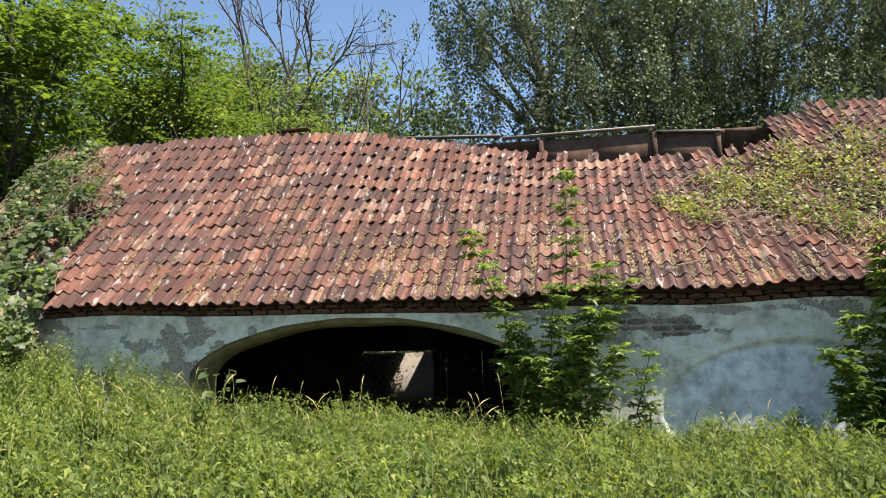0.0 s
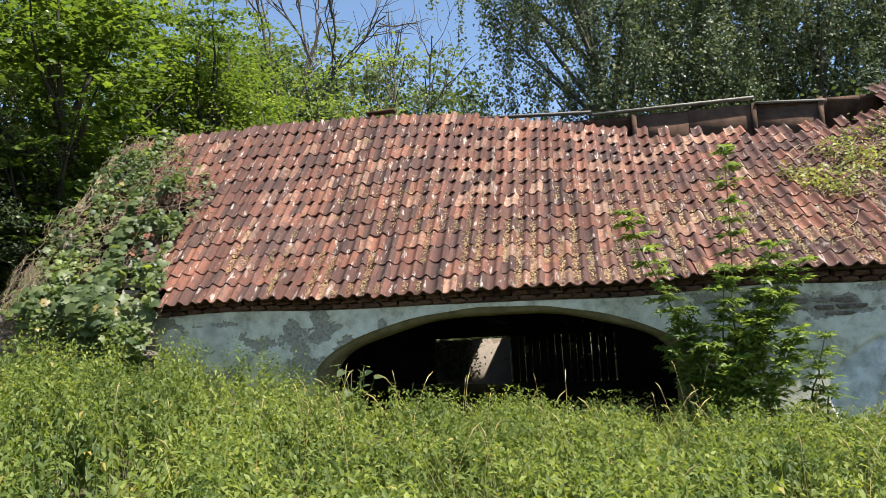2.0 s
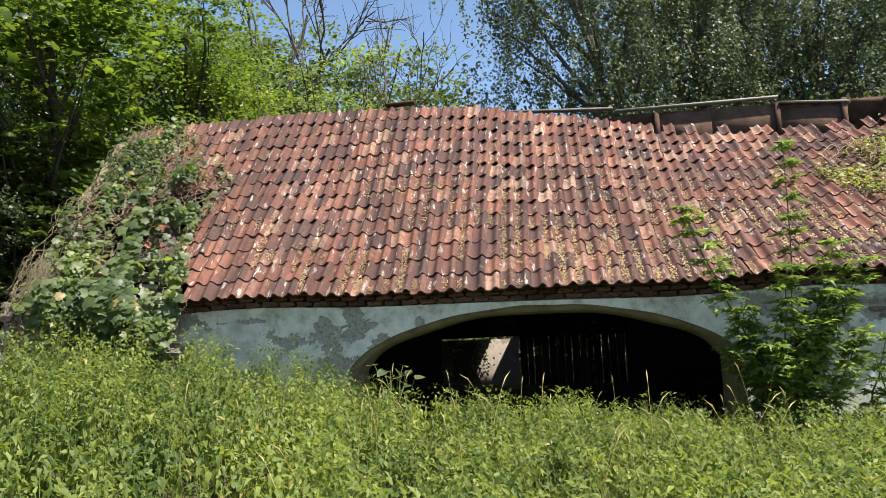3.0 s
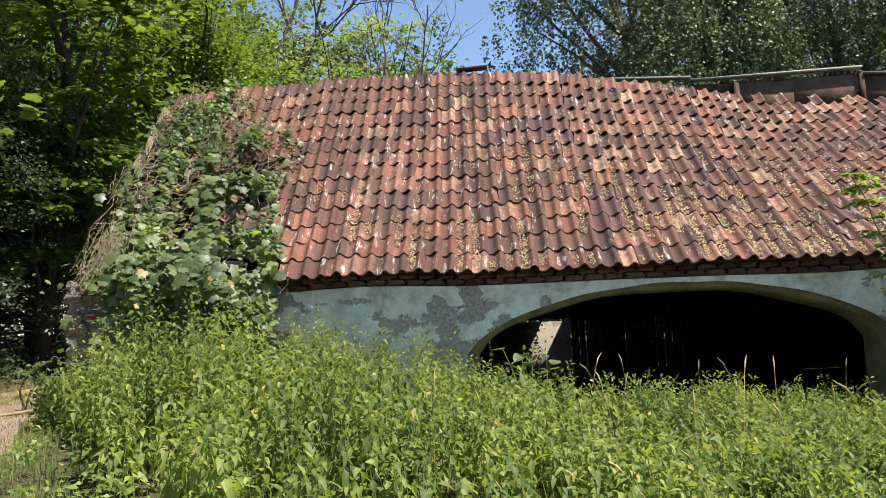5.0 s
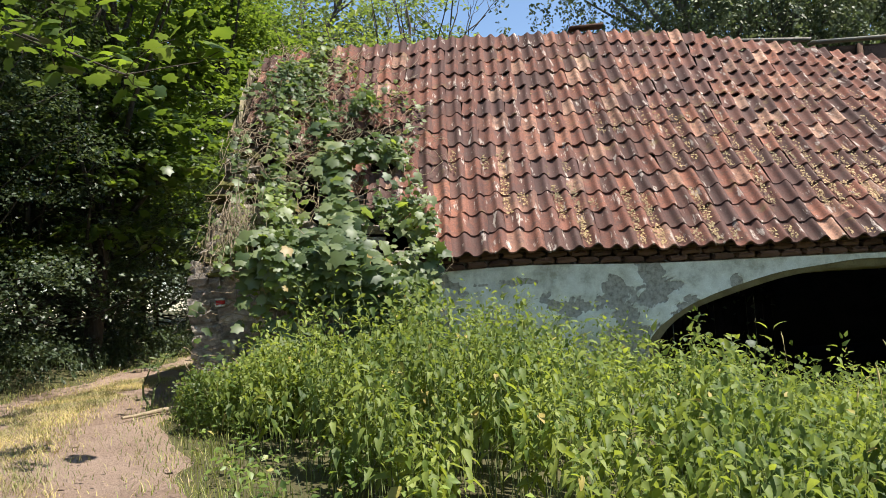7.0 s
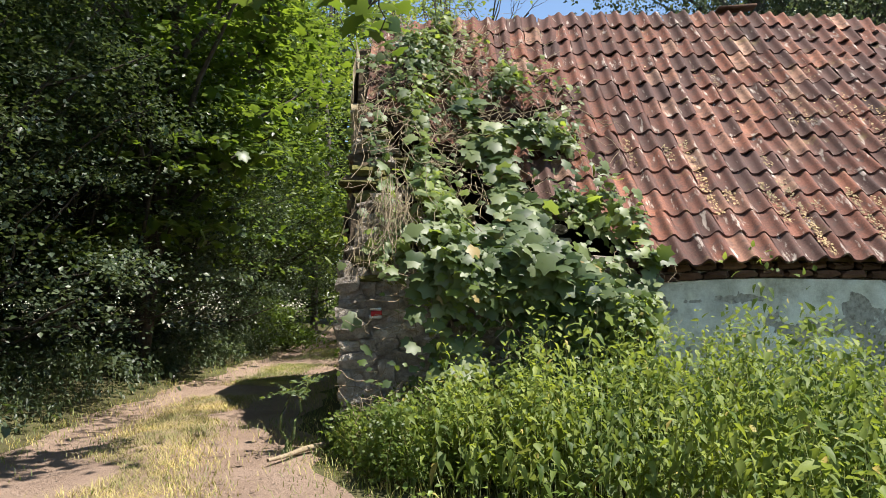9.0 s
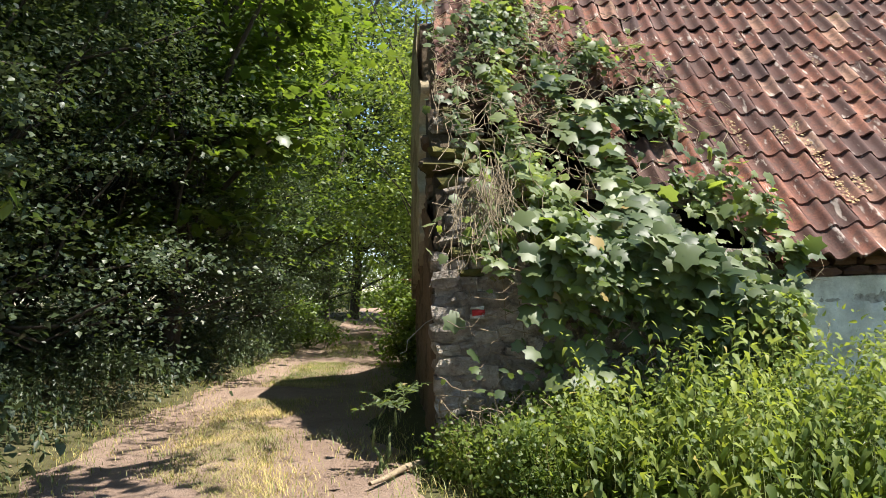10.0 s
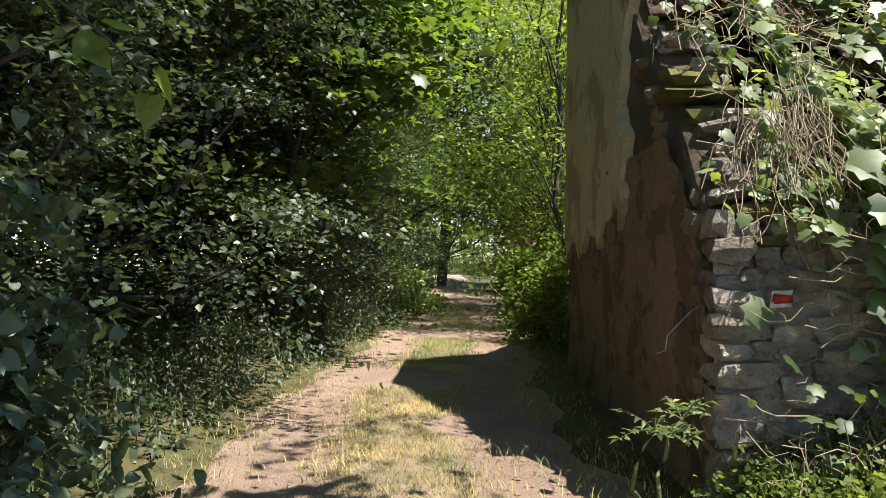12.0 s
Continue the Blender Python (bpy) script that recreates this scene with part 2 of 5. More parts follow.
ROSE = leaf_material("rose_petal", (0.25, 0.14, 0.10), (0.55, 0.22, 0.20), (0.5, 0.2, 0.2), 0.3, 0.5)
BARK = bark_material("bark", (0.035, 0.028, 0.022), (0.10, 0.08, 0.06))
BIRCH_BARK = bark_material("birch_bark", (0.04, 0.035, 0.03), (0.20, 0.18, 0.15), 6.0)
DEAD_WOOD = bark_material("dead_wood", (0.05, 0.042, 0.036), (0.15, 0.125, 0.105))
STEM = bark_material("dry_stem", (0.19, 0.14, 0.09), (0.36, 0.28, 0.19), 30.0)
GREEN_STEM = bark_material("green_stem", (0.08, 0.11, 0.03), (0.17, 0.19, 0.07), 30.0)


# ---------- mesh helpers ----------
rng = np.random.default_rng(7)


class Geo:
    """Gathers vertices and triangles."""

    def __init__(self):
        self.v, self.f, self.n = [], [], 0

    def add(self, v, f):
        v = np.asarray(v, float).reshape(-1, 3)
        f = np.asarray(f, int)
        if f.shape[1] == 4:
            f = np.concatenate([f[:, [0, 1, 2]], f[:, [0, 2, 3]]])
        self.v.append(v)
        self.f.append(f + self.n)
        self.n += len(v)

    def mesh(self, name, material, smooth=False):
        me = bpy.data.meshes.new(name)
        v = np.concatenate(self.v)
        f = np.concatenate(self.f)
        me.vertices.add(len(v))
        me.vertices.foreach_set("co", v.astype(np.float32).ravel())
        me.loops.add(f.size)
        me.loops.foreach_set("vertex_index", f.astype(np.int32).ravel())
        me.polygons.add(len(f))
        me.polygons.foreach_set("loop_start", np.arange(0, f.size, 3, dtype=np.int32))
        if smooth:
            me.polygons.foreach_set("use_smooth", np.ones(len(f), dtype=bool))
        me.update(calc_edges=True)
        me.materials.append(material)
        return me


def put(name, geo, material, parent=None, label="", smooth=False):
    me = geo.mesh(name, material, smooth) if isinstance(geo, Geo) else geo
    ob = new(name, me)
    if parent is not None:
        ob.parent = parent
    if label:
        tagged(ob, label)
    return ob


def unit(a):
    return a / np.maximum(np.linalg.norm(a, axis=-1, keepdims=True), 1e-9)


def leaf_set(geo, shape, pos, axis, up, size):
    """One leaf of the shape at each place, along axis, its upper side towards up."""
    sv, sf = shape
    a = unit(np.asarray(axis, float))
    b = unit(np.cross(a, np.asarray(up, float)))
    n = np.cross(b, a)
    size = np.asarray(size, float).reshape(-1, 1, 1)
    v = np.asarray(pos)[:, None, :] + size * (sv[None, :, 0:1] * b[:, None, :] + sv[None, :, 1:2] * a[:, None, :] + sv[None, :, 2:3] * n[:, None, :])
    f = (np.arange(len(v)) * len(sv))[:, None, None] + sf[None]
    geo.add(v.reshape(-1, 3), f.reshape(-1, 3))


def fan(points, fold=0.12):
    """A leaf shape: half outline from the base to the tip, mirrored about a midrib, folded along it."""
    half = np.array(points, float)
    k = len(half)
    rib = np.stack([np.zeros(k), half[:, 1] * 0.98, np.zeros(k)], 1)
    rib[:, 2] = -0.10 * rib[:, 1] ** 2
    z = rib[:, 2] + fold * half[:, 0]
    left = np.stack([-half[:, 0], half[:, 1], z], 1)
    right = np.stack([half[:, 0], half[:, 1], z], 1)
    v = np.concatenate([rib, left, right])
    f = []
    for i in range(k - 1):
        f += [(i, i + 1, k + i + 1), (i, k + i + 1, k + i), (i, 2 * k + i + 1, i + 1), (i, 2 * k + i, 2 * k + i + 1)]
    return v, np.array(f)


LEAF_SIMPLE = (np.array([(0, 0, 0), (-0.38, 0.42, 0.08), (0.38, 0.42, 0.08), (0, 1, -0.10)], float), np.array([(0, 3, 1), (0, 2, 3)]))


def lean_leaf(w, at):
    return (np.array([(0, 0, 0), (-w, at, 0.10), (w, at, 0.10), (0, 1, -0.12), (0, at + 0.08, 0.0)], float), np.array([(0, 4, 1), (4, 3, 1), (0, 2, 4), (4, 2, 3)]))


LEAF_LANCE = lean_leaf(0.22, 0.36)
LEAF_OVATE = lean_leaf(0.31, 0.40)
LEAF_NETTLE = (np.array([(0, 0, 0), (-0.21, 0.22, 0.08), (0.21, 0.22, 0.08), (-0.15, 0.58, 0.0), (0.15, 0.58, 0.0), (0, 1, -0.26), (0, 0.24, 0.0), (0, 0.60, -0.05)], float),
               np.array([(0, 6, 1), (0, 2, 6), (6, 7, 3), (6, 3, 1), (6, 4, 7), (6, 2, 4), (7, 5, 3), (7, 4, 5)]))


def palm_leaf():
    """A five-lobed leaf, arched along its midrib."""
    half = [(0.22, -0.05), (0.50, 0.18), (0.37, 0.40), (0.44, 0.70), (0.21, 0.74)]
    rim = [(0.0, 0.06)] + half + [(0.0, 1.0)] + [(-a, b) for a, b in half[::-1]]
    v = [(0.0, 0.36, 0.05)] + [(a, b, -0.22 * a * a - 0.16 * (b - 0.36) ** 2) for a, b in rim]
    n = len(rim)
    return np.array(v), np.array([(0, 1 + i, 1 + (i + 1) % n) for i in range(n)])


LEAF_PALM = palm_leaf()
LEAF_HEART = fan([(0.03, 0.06), (0.30, -0.06), (0.46, 0.20), (0.36, 0.58), (0.0, 1.0)], 0.14)


def tube(geo, points, radii, sides=6):
    p = np.asarray(points, float)
    k = len(p)
    r = np.broadcast_to(np.asarray(radii, float), (k,))
    d = unit(np.gradient(p, axis=0))
    ref = np.where(np.abs(d[:, 2:3]) > 0.9, np.array([[1.0, 0, 0]]), np.array([[0, 0, 1.0]]))
    u = unit(np.cross(d, ref))
    w = np.cross(d, u)
    ang = np.linspace(0, 2 * np.pi, sides, endpoint=False)
    ring = p[:, None, :] + r[:, None, None] * (np.cos(ang)[None, :, None] * u[:, None, :] + np.sin(ang)[None, :, None] * w[:, None, :])
    i = np.arange(k - 1)[:, None] * sides
    j = np.arange(sides)[None, :]
    j2 = (j + 1) % sides
    f = np.stack([i + j, i + j2, i + sides + j2, i + sides + j], -1).reshape(-1, 4)
    geo.add(ring.reshape(-1, 3), f)
    geo.add(ring[-1], [(0, a, a + 1) for a in range(1, sides - 1)])


def box(geo, x0, x1, y0, y1, z0, z1, wob=0.0):
    v = np.array([(x, y, z) for z in (z0, z1) for y in (y0, y1) for x in (x0, x1)], float)
    if wob:
        v += rng.normal(0, wob, v.shape)
    geo.add(v, [(0, 2, 3, 1), (4, 5, 7, 6), (0, 1, 5, 4), (2, 6, 7, 3), (0, 4, 6, 2), (1, 3, 7, 5)])


def wander(a, b, steps, sway):
    """A bending line from a to b."""
    t = np.linspace(0, 1, steps)[:, None]
    p = np.asarray(a, float) * (1 - t) + np.asarray(b, float) * t
    off = np.cumsum(rng.normal(0, sway, (steps, 3)), axis=0)
    off -= t * off[-1]
    return p + off * np.sin(t * np.pi) ** 0.5


# ---------- the lie of the land ----------
PATH = np.array([(9, -2.2), (3, -1.0), (-2.5, -0.2), (-6.0, 1.35), (-8.7, 3.6), (-10.7, 6.6), (-12.2, 10.0), (-12.75, 13.3), (-12.75, 17.0),
                 (-12.75, 21.0), (-13.2, 31.0), (-13.9, 41.0), (-15.6, 60.0), (-18.0, 80.0)], float)


def ground_z(x, y):
    x, y = np.asarray(x, float), np.asarray(y, float)
    z = np.interp(x, [-10.8, -8.5, -5.5, -3, 0, 3, 6], [0.18, 0.05, -0.18, -0.28, -0.43, -0.55, -0.6])
    bank = np.clip((-14.0 - x) / 2.5, 0, 1) * 0.35
    return z + bank + 0.03 * np.sin(x * 1.3 + y * 0.7) * np.cos(y * 0.9)


def path_gap(x, y):
    """Distance from the middle of the path; the second value tells the side (right of the walk positive)."""
    q = np.stack([np.ravel(x), np.ravel(y)], -1)
    best = np.full(len(q), 1e9)
    side = np.zeros(len(q))
    for a, b in zip(PATH[:-1], PATH[1:]):
        d = b - a
        t = np.clip(((q - a) @ d) / (d @ d), 0, 1)
        e = q - (a + t[:, None] * d)
        dist = np.hypot(e[:, 0], e[:, 1])
        s = -(d[0] * e[:, 1] - d[1] * e[:, 0])
        side = np.where(dist < best, np.sign(s), side)
        best = np.minimum(best, dist)
    return best.reshape(np.shape(x)), side.reshape(np.shape(x))


# ---------- ground and path ----------
gx = np.concatenate([np.linspace(-1500, -40, 14), np.arange(-38, 20, 0.5), np.linspace(22, 1500, 14)])
gy = np.concatenate([np.linspace(-1500, -14, 12), np.arange(-12, 50, 0.5), np.linspace(52, 1500, 14)])
X, Y = np.meshgrid(gx, gy)
Z = ground_z(X, Y)
gap, _ = path_gap(X, Y)
Z = Z - 0.05 * np.clip(1.5 - gap, 0, 1)
g = Geo()
i = np.arange(len(gy) - 1)[:, None] * len(gx)
j = np.arange(len(gx) - 1)[None, :]
g.add(np.stack([X, Y, Z], -1), np.stack([i + j, i + j + 1, i + len(gx) + j + 1, i + len(gx) + j], -1).reshape(-1, 4))
tagged(put("ground", g, SOIL, smooth=True), "dark weedy meadow soil", "ground", kind="structure")

# the path: a strip with two trodden wheel tracks and a low middle ridge
t = np.linspace(0, len(PATH) - 1, 260)
idx = np.arange(len(PATH))
cx, cy = np.interp(t, idx, PATH[:, 0]), np.interp(t, idx, PATH[:, 1])
ker = np.ones(21) / 21
cx = np.convolve(np.pad(cx, 10, "edge"), ker, "valid")
cy = np.convolve(np.pad(cy, 10, "edge"), ker, "valid")
tang = unit(np.stack([np.gradient(cx), np.gradient(cy)], -1))
nrm = np.stack([tang[:, 1], -tang[:, 0]], -1)
across = np.linspace(-1, 1, 25)
half = 1.38 + 0.10 * np.sin(t * 7.3) + 0.06 * np.sin(t * 19.1)
PX = cx[:, None] + nrm[:, 0:1] * across * half[:, None]
PY = cy[:, None] + nrm[:, 1:2] * across * half[:, None]
rut = -0.035 * np.exp(-((np.abs(across) - 0.55) / 0.22) ** 2) + 0.02 * np.exp(-(across / 0.2) ** 2) - 0.05 * np.abs(across) ** 8
PZ = ground_z(PX, PY) + 0.03 + rut + rng.normal(0, 0.004, PX.shape)
g = Geo()
i = np.arange(len(t) - 1)[:, None] * 25
j = np.arange(24)[None, :]
g.add(np.stack([PX, PY, PZ], -1), np.stack([i + j, i + j + 1, i + 25 + j + 1, i + 25 + j], -1).reshape(-1, 4))
tagged(put("path", g, DIRT, smooth=True), "pale reddish trodden dirt track with wheel ruts", "path", kind="structure")


# ---------- the barn ----------
EAVE_Y, EAVE_Z, WALL_Y = 10.68, 1.67, 10.90


def ridge_y(x):
    return np.interp(x, [-10.8, -9.5, -8.45, -8.15, -4.0, 0.0, 9.2], [14.2, 14.33, 14.42, 14.60, 14.80, 15.38, 16.61])


def roof_z(x, y):
    """Height of the sagging front slope."""
    x, y = np.asarray(x, float), np.asarray(y, float)
    s = (y - EAVE_Y) / (ridge_y(x) - EAVE_Y)
    sag = 0.30 * np.exp(-((x - 1.0) / 2.2) ** 2) * np.clip(s, 0, 1.2) ** 1.3 - 0.5 * np.clip((x - 3.4) / 1.6, 0, 1) * np.clip(s, 0, 1.2) - 0.28 * np.clip((-9.6 - x) / 0.8, 0, 1) * np.clip(s * 2, 0, 1) * np.clip((12.55 - y) / 0.3, 0, 1)
    eave = EAVE_Z + 0.03 * np.sin(x * 0.6) + 0.012 * np.sin(x * 2.3)
    rise = np.interp(x, [-10.8, -9.5, -8.45, -8.15, -4.0, -2.6, -1.0], [3.5, 3.58, 3.62, 3.74, 3.72, 3.58, 3.5])
    return eave + rise * (0.88 * s + 0.12 * s * s) - sag + 0.02 * np.sin(x * 1.9 + y * 1.3)


ARCH_X, ARCH_A, ARCH_SPRING, ARCH_RISE = -3.12, 2.6, 0.6, 0.80


WALL_X0, WALL_X1 = -8.35, 9.0


def wall_core():
    """Masonry of the front wall, 0.5 m thick, with a wide basket-arched opening right through it."""
    g = Geo()
    xs = np.unique(np.concatenate([np.linspace(WALL_X0, WALL_X1, 60), ARCH_X + ARCH_A * np.cos(np.linspace(0, np.pi, 41))]))
    inside = np.abs(xs - ARCH_X) <= ARCH_A + 1e-6
    low = arch_z(xs)
    top = roof_z(xs, np.full(len(xs), WALL_Y)) - 0.10
    ya, yb = WALL_Y + 0.09, WALL_Y + 0.5
    for a in range(len(xs) - 1):
        x0, x1 = xs[a], xs[a + 1]
        la, lb = (low[a], low[a + 1]) if inside[a] and inside[a + 1] else (-1.2, -1.2)
        v = [(x0, ya, la), (x1, ya, lb), (x1, ya, top[a + 1]), (x0, ya, top[a]), (x0, yb, la), (x1, yb, lb), (x1, yb, top[a + 1]), (x0, yb, top[a])]
        g.add(v, [(0, 1, 2, 3), (5, 4, 7, 6), (3, 2, 6, 7), (4, 5, 1, 0)])
    for x in (ARCH_X - ARCH_A, ARCH_X + ARCH_A):
        g.add([(x, ya, -1.2), (x, yb, -1.2), (x, yb, ARCH_SPRING), (x, ya, ARCH_SPRING)], [(0, 1, 2, 3)])
    return g


def arch_z(x):
    q = np.clip(1 - ((np.asarray(x) - ARCH_X) / ARCH_A) ** 2, 0, 1)
    return ARCH_SPRING + ARCH_RISE * q ** 0.63 + 0.006 * np.sin(np.asarray(x) * 7) * q


# where the plaster has come away: x, z, half width, half height
BARE = [(-8.3, 1.38, 0.62, 0.17), (-8.2, 0.95, 0.40, 0.15), (-7.3, 1.36, 0.35, 0.045), (-6.62, 1.06, 0.34, 0.13), (-6.04, 1.20, 0.10, 0.15),
        (-5.66, 1.44, 0.11, 0.20), (-5.62, 1.12, 0.20, 0.16), (-5.92, 0.92, 0.16, 0.14), (-5.85, 0.58, 0.34, 0.26), (-5.25, 0.95, 0.25, 0.12),
        (-4.72, 1.20, 0.07, 0.11), (-7.1, 0.55, 0.32, 0.16), (-0.15, 1.28, 0.60, 0.16), (0.62, 1.22, 0.55, 0.22), (1.28, 1.16, 0.42, 0.12),
        (0.55, 0.98, 0.34, 0.12), (1.85, 1.08, 0.30, 0.06), (2.3, 1.37, 0.60, 0.05), (3.6, 1.35, 0.45, 0.2), (-0.3, 0.5, 0.4, 0.4)]


def coat(x, z):
    """Plaster left on the wall: above 0.5 it holds."""
    m = np.full(np.shape(x), 1.0)
    n1 = 0.30 * np.sin(x * 5.1 + 2.2 * np.sin(z * 4.0)) * np.sin(z * 7.7 + 1.3 * np.sin(x * 3.3)) + 0.18 * np.sin(x * 17 + z * 9 + 2 * np.sin(z * 13)) * np.sin(z * 21 + x * 4) + 0.13 * np.sin(x * 37 + 3 * np.sin(z * 31)) * np.sin(z * 43 + 2 * np.sin(x * 27))
    for px, pz, rx, rz in BARE:
        d = np.sqrt(((x - px) / rx) ** 2 + ((z - pz) / rz) ** 2)
        m = np.minimum(m, d * 0.5 + n1)
    return m


def skin(x0, x1, low, n):
    xs = np.linspace(x0, x1, n)
    k = 64
    v = np.linspace(0, 1, k)[:, None]
    top = roof_z(xs, np.full(n, WALL_Y)) - 0.36
    Xs = np.tile(xs, (k, 1))
    Zs = low(xs)[None, :] * (1 - v) + top[None, :] * v
    m = coat(Xs, Zs)
    d = np.sqrt(((Xs - 2.85) / 1.72) ** 2 + ((Zs - 0.0) / 0.94) ** 2)
    niche = np.clip((1.0 - d) / 0.03, 0, 1) * (Xs > 0.8)
    Ys = WALL_Y - 0.018 * np.clip((m - 0.46) / 0.05, 0, 1) * (1 - niche) + 0.016 + 0.05 * niche + 0.006 * np.sin(Xs * 2.1 + Zs * 3)
    return np.stack([Xs, np.minimum(Ys, WALL_Y + 0.075), Zs], -1), m, niche


# inner ring of the arch, set back from the wall face
g = Geo()
th = np.linspace(0, np.pi, 49)
prof = [(0.0, WALL_Y + 0.05), (0.12, WALL_Y + 0.07), (0.16, WALL_Y + 0.62)]
ring = []
for inset, y in prof:
    w = inset * (1 + 0.12 * np.sin(th * 9))
    xr = ARCH_X + (ARCH_A + 0.01 - w) * np.cos(th)
    zr = ARCH_SPRING + (ARCH_RISE + 0.01 - 0.7 * w) * np.sin(th) ** 1.26
    px = np.concatenate([[xr[0]], xr, [xr[-1]]])
    pz = np.concatenate([[-1.2], zr, [-1.2]])
    ring.append(np.stack([px, np.full(51, y), pz], -1))
g.add(np.concatenate(ring), [(r * 51 + a, r * 51 + a + 1, r * 51 + 52 + a, r * 51 + 51 + a) for r in range(2) for a in range(50)])
arch_ring = g
g = Geo()
coats, niches = [], []
for x0, x1, low, n in ((WALL_X0, ARCH_X - ARCH_A, lambda q: np.full(len(q), -0.8), 100), (ARCH_X - ARCH_A, ARCH_X + ARCH_A, arch_z, 200),
                       (ARCH_X + ARCH_A, 6.0, lambda q: np.full(len(q), -0.9), 220)):
    P, m, niche = skin(x0, x1, low, n)
    i = np.arange(63)[:, None] * n
    j = np.arange(n - 1)[None, :]
    g.add(P, np.stack([i + j, i + j + 1, i + n + j + 1, i + n + j], -1).reshape(-1, 4))
    coats.append(m.ravel())
    niches.append(niche.ravel())
wall_front = tagged(put("wall_front", wall_core(), STONE), "rubble barn wall with peeling pale green-grey plaster and a wide arch", "wall", kind="structure")
me = g.mesh("plaster", PLASTER, True)
for key, val in (("coat", coats), ("niche", niches)):
    at = me.attributes.new(key, "FLOAT", "POINT")
    at.data.foreach_set("value", np.concatenate(val).astype(np.float32))
put("arch_ring", arch_ring, REVEAL, wall_front, "mossy brown stone arch ring", smooth=True)
put("plaster", me, None, wall_front, "flaking pale green-grey lime plaster")

# rear wall, gate, end wall and floor carry the painted interior shade
g = Geo()
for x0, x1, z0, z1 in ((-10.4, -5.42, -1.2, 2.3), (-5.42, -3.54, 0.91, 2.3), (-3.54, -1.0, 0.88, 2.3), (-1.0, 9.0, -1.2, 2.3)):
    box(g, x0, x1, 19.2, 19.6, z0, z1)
tagged(put("wall_back", g, SHADED_INSIDE), "rear wall of the barn, coloured dark for the shade inside", "wall", kind="structure")
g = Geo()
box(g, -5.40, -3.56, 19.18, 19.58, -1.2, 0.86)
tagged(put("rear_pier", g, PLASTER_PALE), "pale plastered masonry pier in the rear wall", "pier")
rear_gate = tagged(new("plank_gate"), "wooden plank gate coloured dark for shade, with daylight between the boards", "gate")
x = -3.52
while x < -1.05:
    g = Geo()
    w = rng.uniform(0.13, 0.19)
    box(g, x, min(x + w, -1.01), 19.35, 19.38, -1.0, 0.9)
    put("plank", g, SHADED_INSIDE, rear_gate)
    x += w + rng.choice([0.004, 0.012, 0.02])
g = Geo()
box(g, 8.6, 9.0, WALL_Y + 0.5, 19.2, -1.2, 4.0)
tagged(put("wall_east", g, SHADED_INSIDE), "end wall of the barn, coloured dark for the shade inside", "wall", kind="structure")
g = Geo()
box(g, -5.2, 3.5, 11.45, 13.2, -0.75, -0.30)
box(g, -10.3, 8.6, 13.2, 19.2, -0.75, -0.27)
tagged(put("floor", g, SHADED_INSIDE), "earth floor of the barn, coloured dark for the shade inside", "floor", kind="structure")
# unseen boards added to stop sun through the ridge gap reaching the floor
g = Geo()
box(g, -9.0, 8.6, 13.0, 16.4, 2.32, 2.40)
tagged(put("ceiling", g, SHADED_INSIDE), "added boards over the barn floor that block sun from the ridge gap", "ceiling", kind="structure")

# gable wall: ragged along the roof slope
g = Geo()
ys = np.append(np.arange(10.75, 16.4, 0.22), [17.8, 19.3])


def gable_x(y):
    return np.where(np.asarray(y) < 16.4, -10.62 - 0.06 * (np.asarray(y) - 10.7), -10.962 + 0.11 * (np.asarray(y) - 16.4))


rows = []
for y in ys:
    zt = min(float(roof_z(-10.3, min(y, 14.1))) - 0.14 - 0.08 * rng.random(), 5.0 if y < 16.4 else 2.6)
    x = float(gable_x(y))
    rows.append([(x, y, -0.3), (x + 0.02, y, 1.2), (x + 0.05, y, zt), (x + 0.46, y, zt), (x + 0.45, y, -0.3)])
k = len(ys)
f = [(5 * a + c, 5 * a + 5 + c, 5 * a + 6 + c, 5 * a + 1 + c) for a in range(k - 1) for c in range(4)]
g.add(np.array(rows).reshape(-1, 3), f)
for e in (0, 5 * (k - 1)):
    g.add(np.array(rows[e // 5]), [(0, 1, 4), (1, 2, 4), (2, 3, 4)])
box(g, -10.5, WALL_X0 + 0.02, 10.72, 11.25, -0.4, 1.60)
wall_gable = tagged(put("wall_gable", g, STONE_DARK), "dark brown rubble gable wall with remains of plaster", "wall", kind="structure")

# old plaster high on the gable
g = Geo()
n, k = 26, 40
yy = np.linspace(12.92, 16.38, n)
U, V = np.meshgrid(yy, np.linspace(0, 1, k))
low = 1.90 + 0.10 * np.sin(U * 5.3) + 0.06 * np.sin(U * 13.0) - 0.10 * (U - 13.0)
ZZ = low + V * (np.minimum(5.0, roof_z(np.full(U.shape, -10.3), np.minimum(U, 14.1)) - 0.06) - low)
U = U + (0.10 * np.sin(ZZ * 4.7) + 0.06 * np.sin(ZZ * 11.3 + 1) + 0.03 * np.sin(ZZ * 29)) * np.clip((13.6 - U) / 0.6, 0, 1)
XX = gable_x(U) - 0.035 - 0.02 * np.sin(U * 6 + ZZ * 2) * np.sin(ZZ * 3.1) + 0.02 * (ZZ - 3)
i, j = np.arange(k - 1)[:, None] * n, np.arange(n - 1)[None, :]
g.add(np.stack([XX, U, ZZ], -1), np.stack([i + j, i + n + j, i + n + j + 1, i + j + 1], -1).reshape(-1, 4))
g.add(np.concatenate([np.stack([XX[0], U[0], ZZ[0]], -1), np.stack([XX[0] + 0.06, U[0], ZZ[0]], -1)]), [(a, a + 1, n + a + 1, n + a) for a in range(n - 1)])
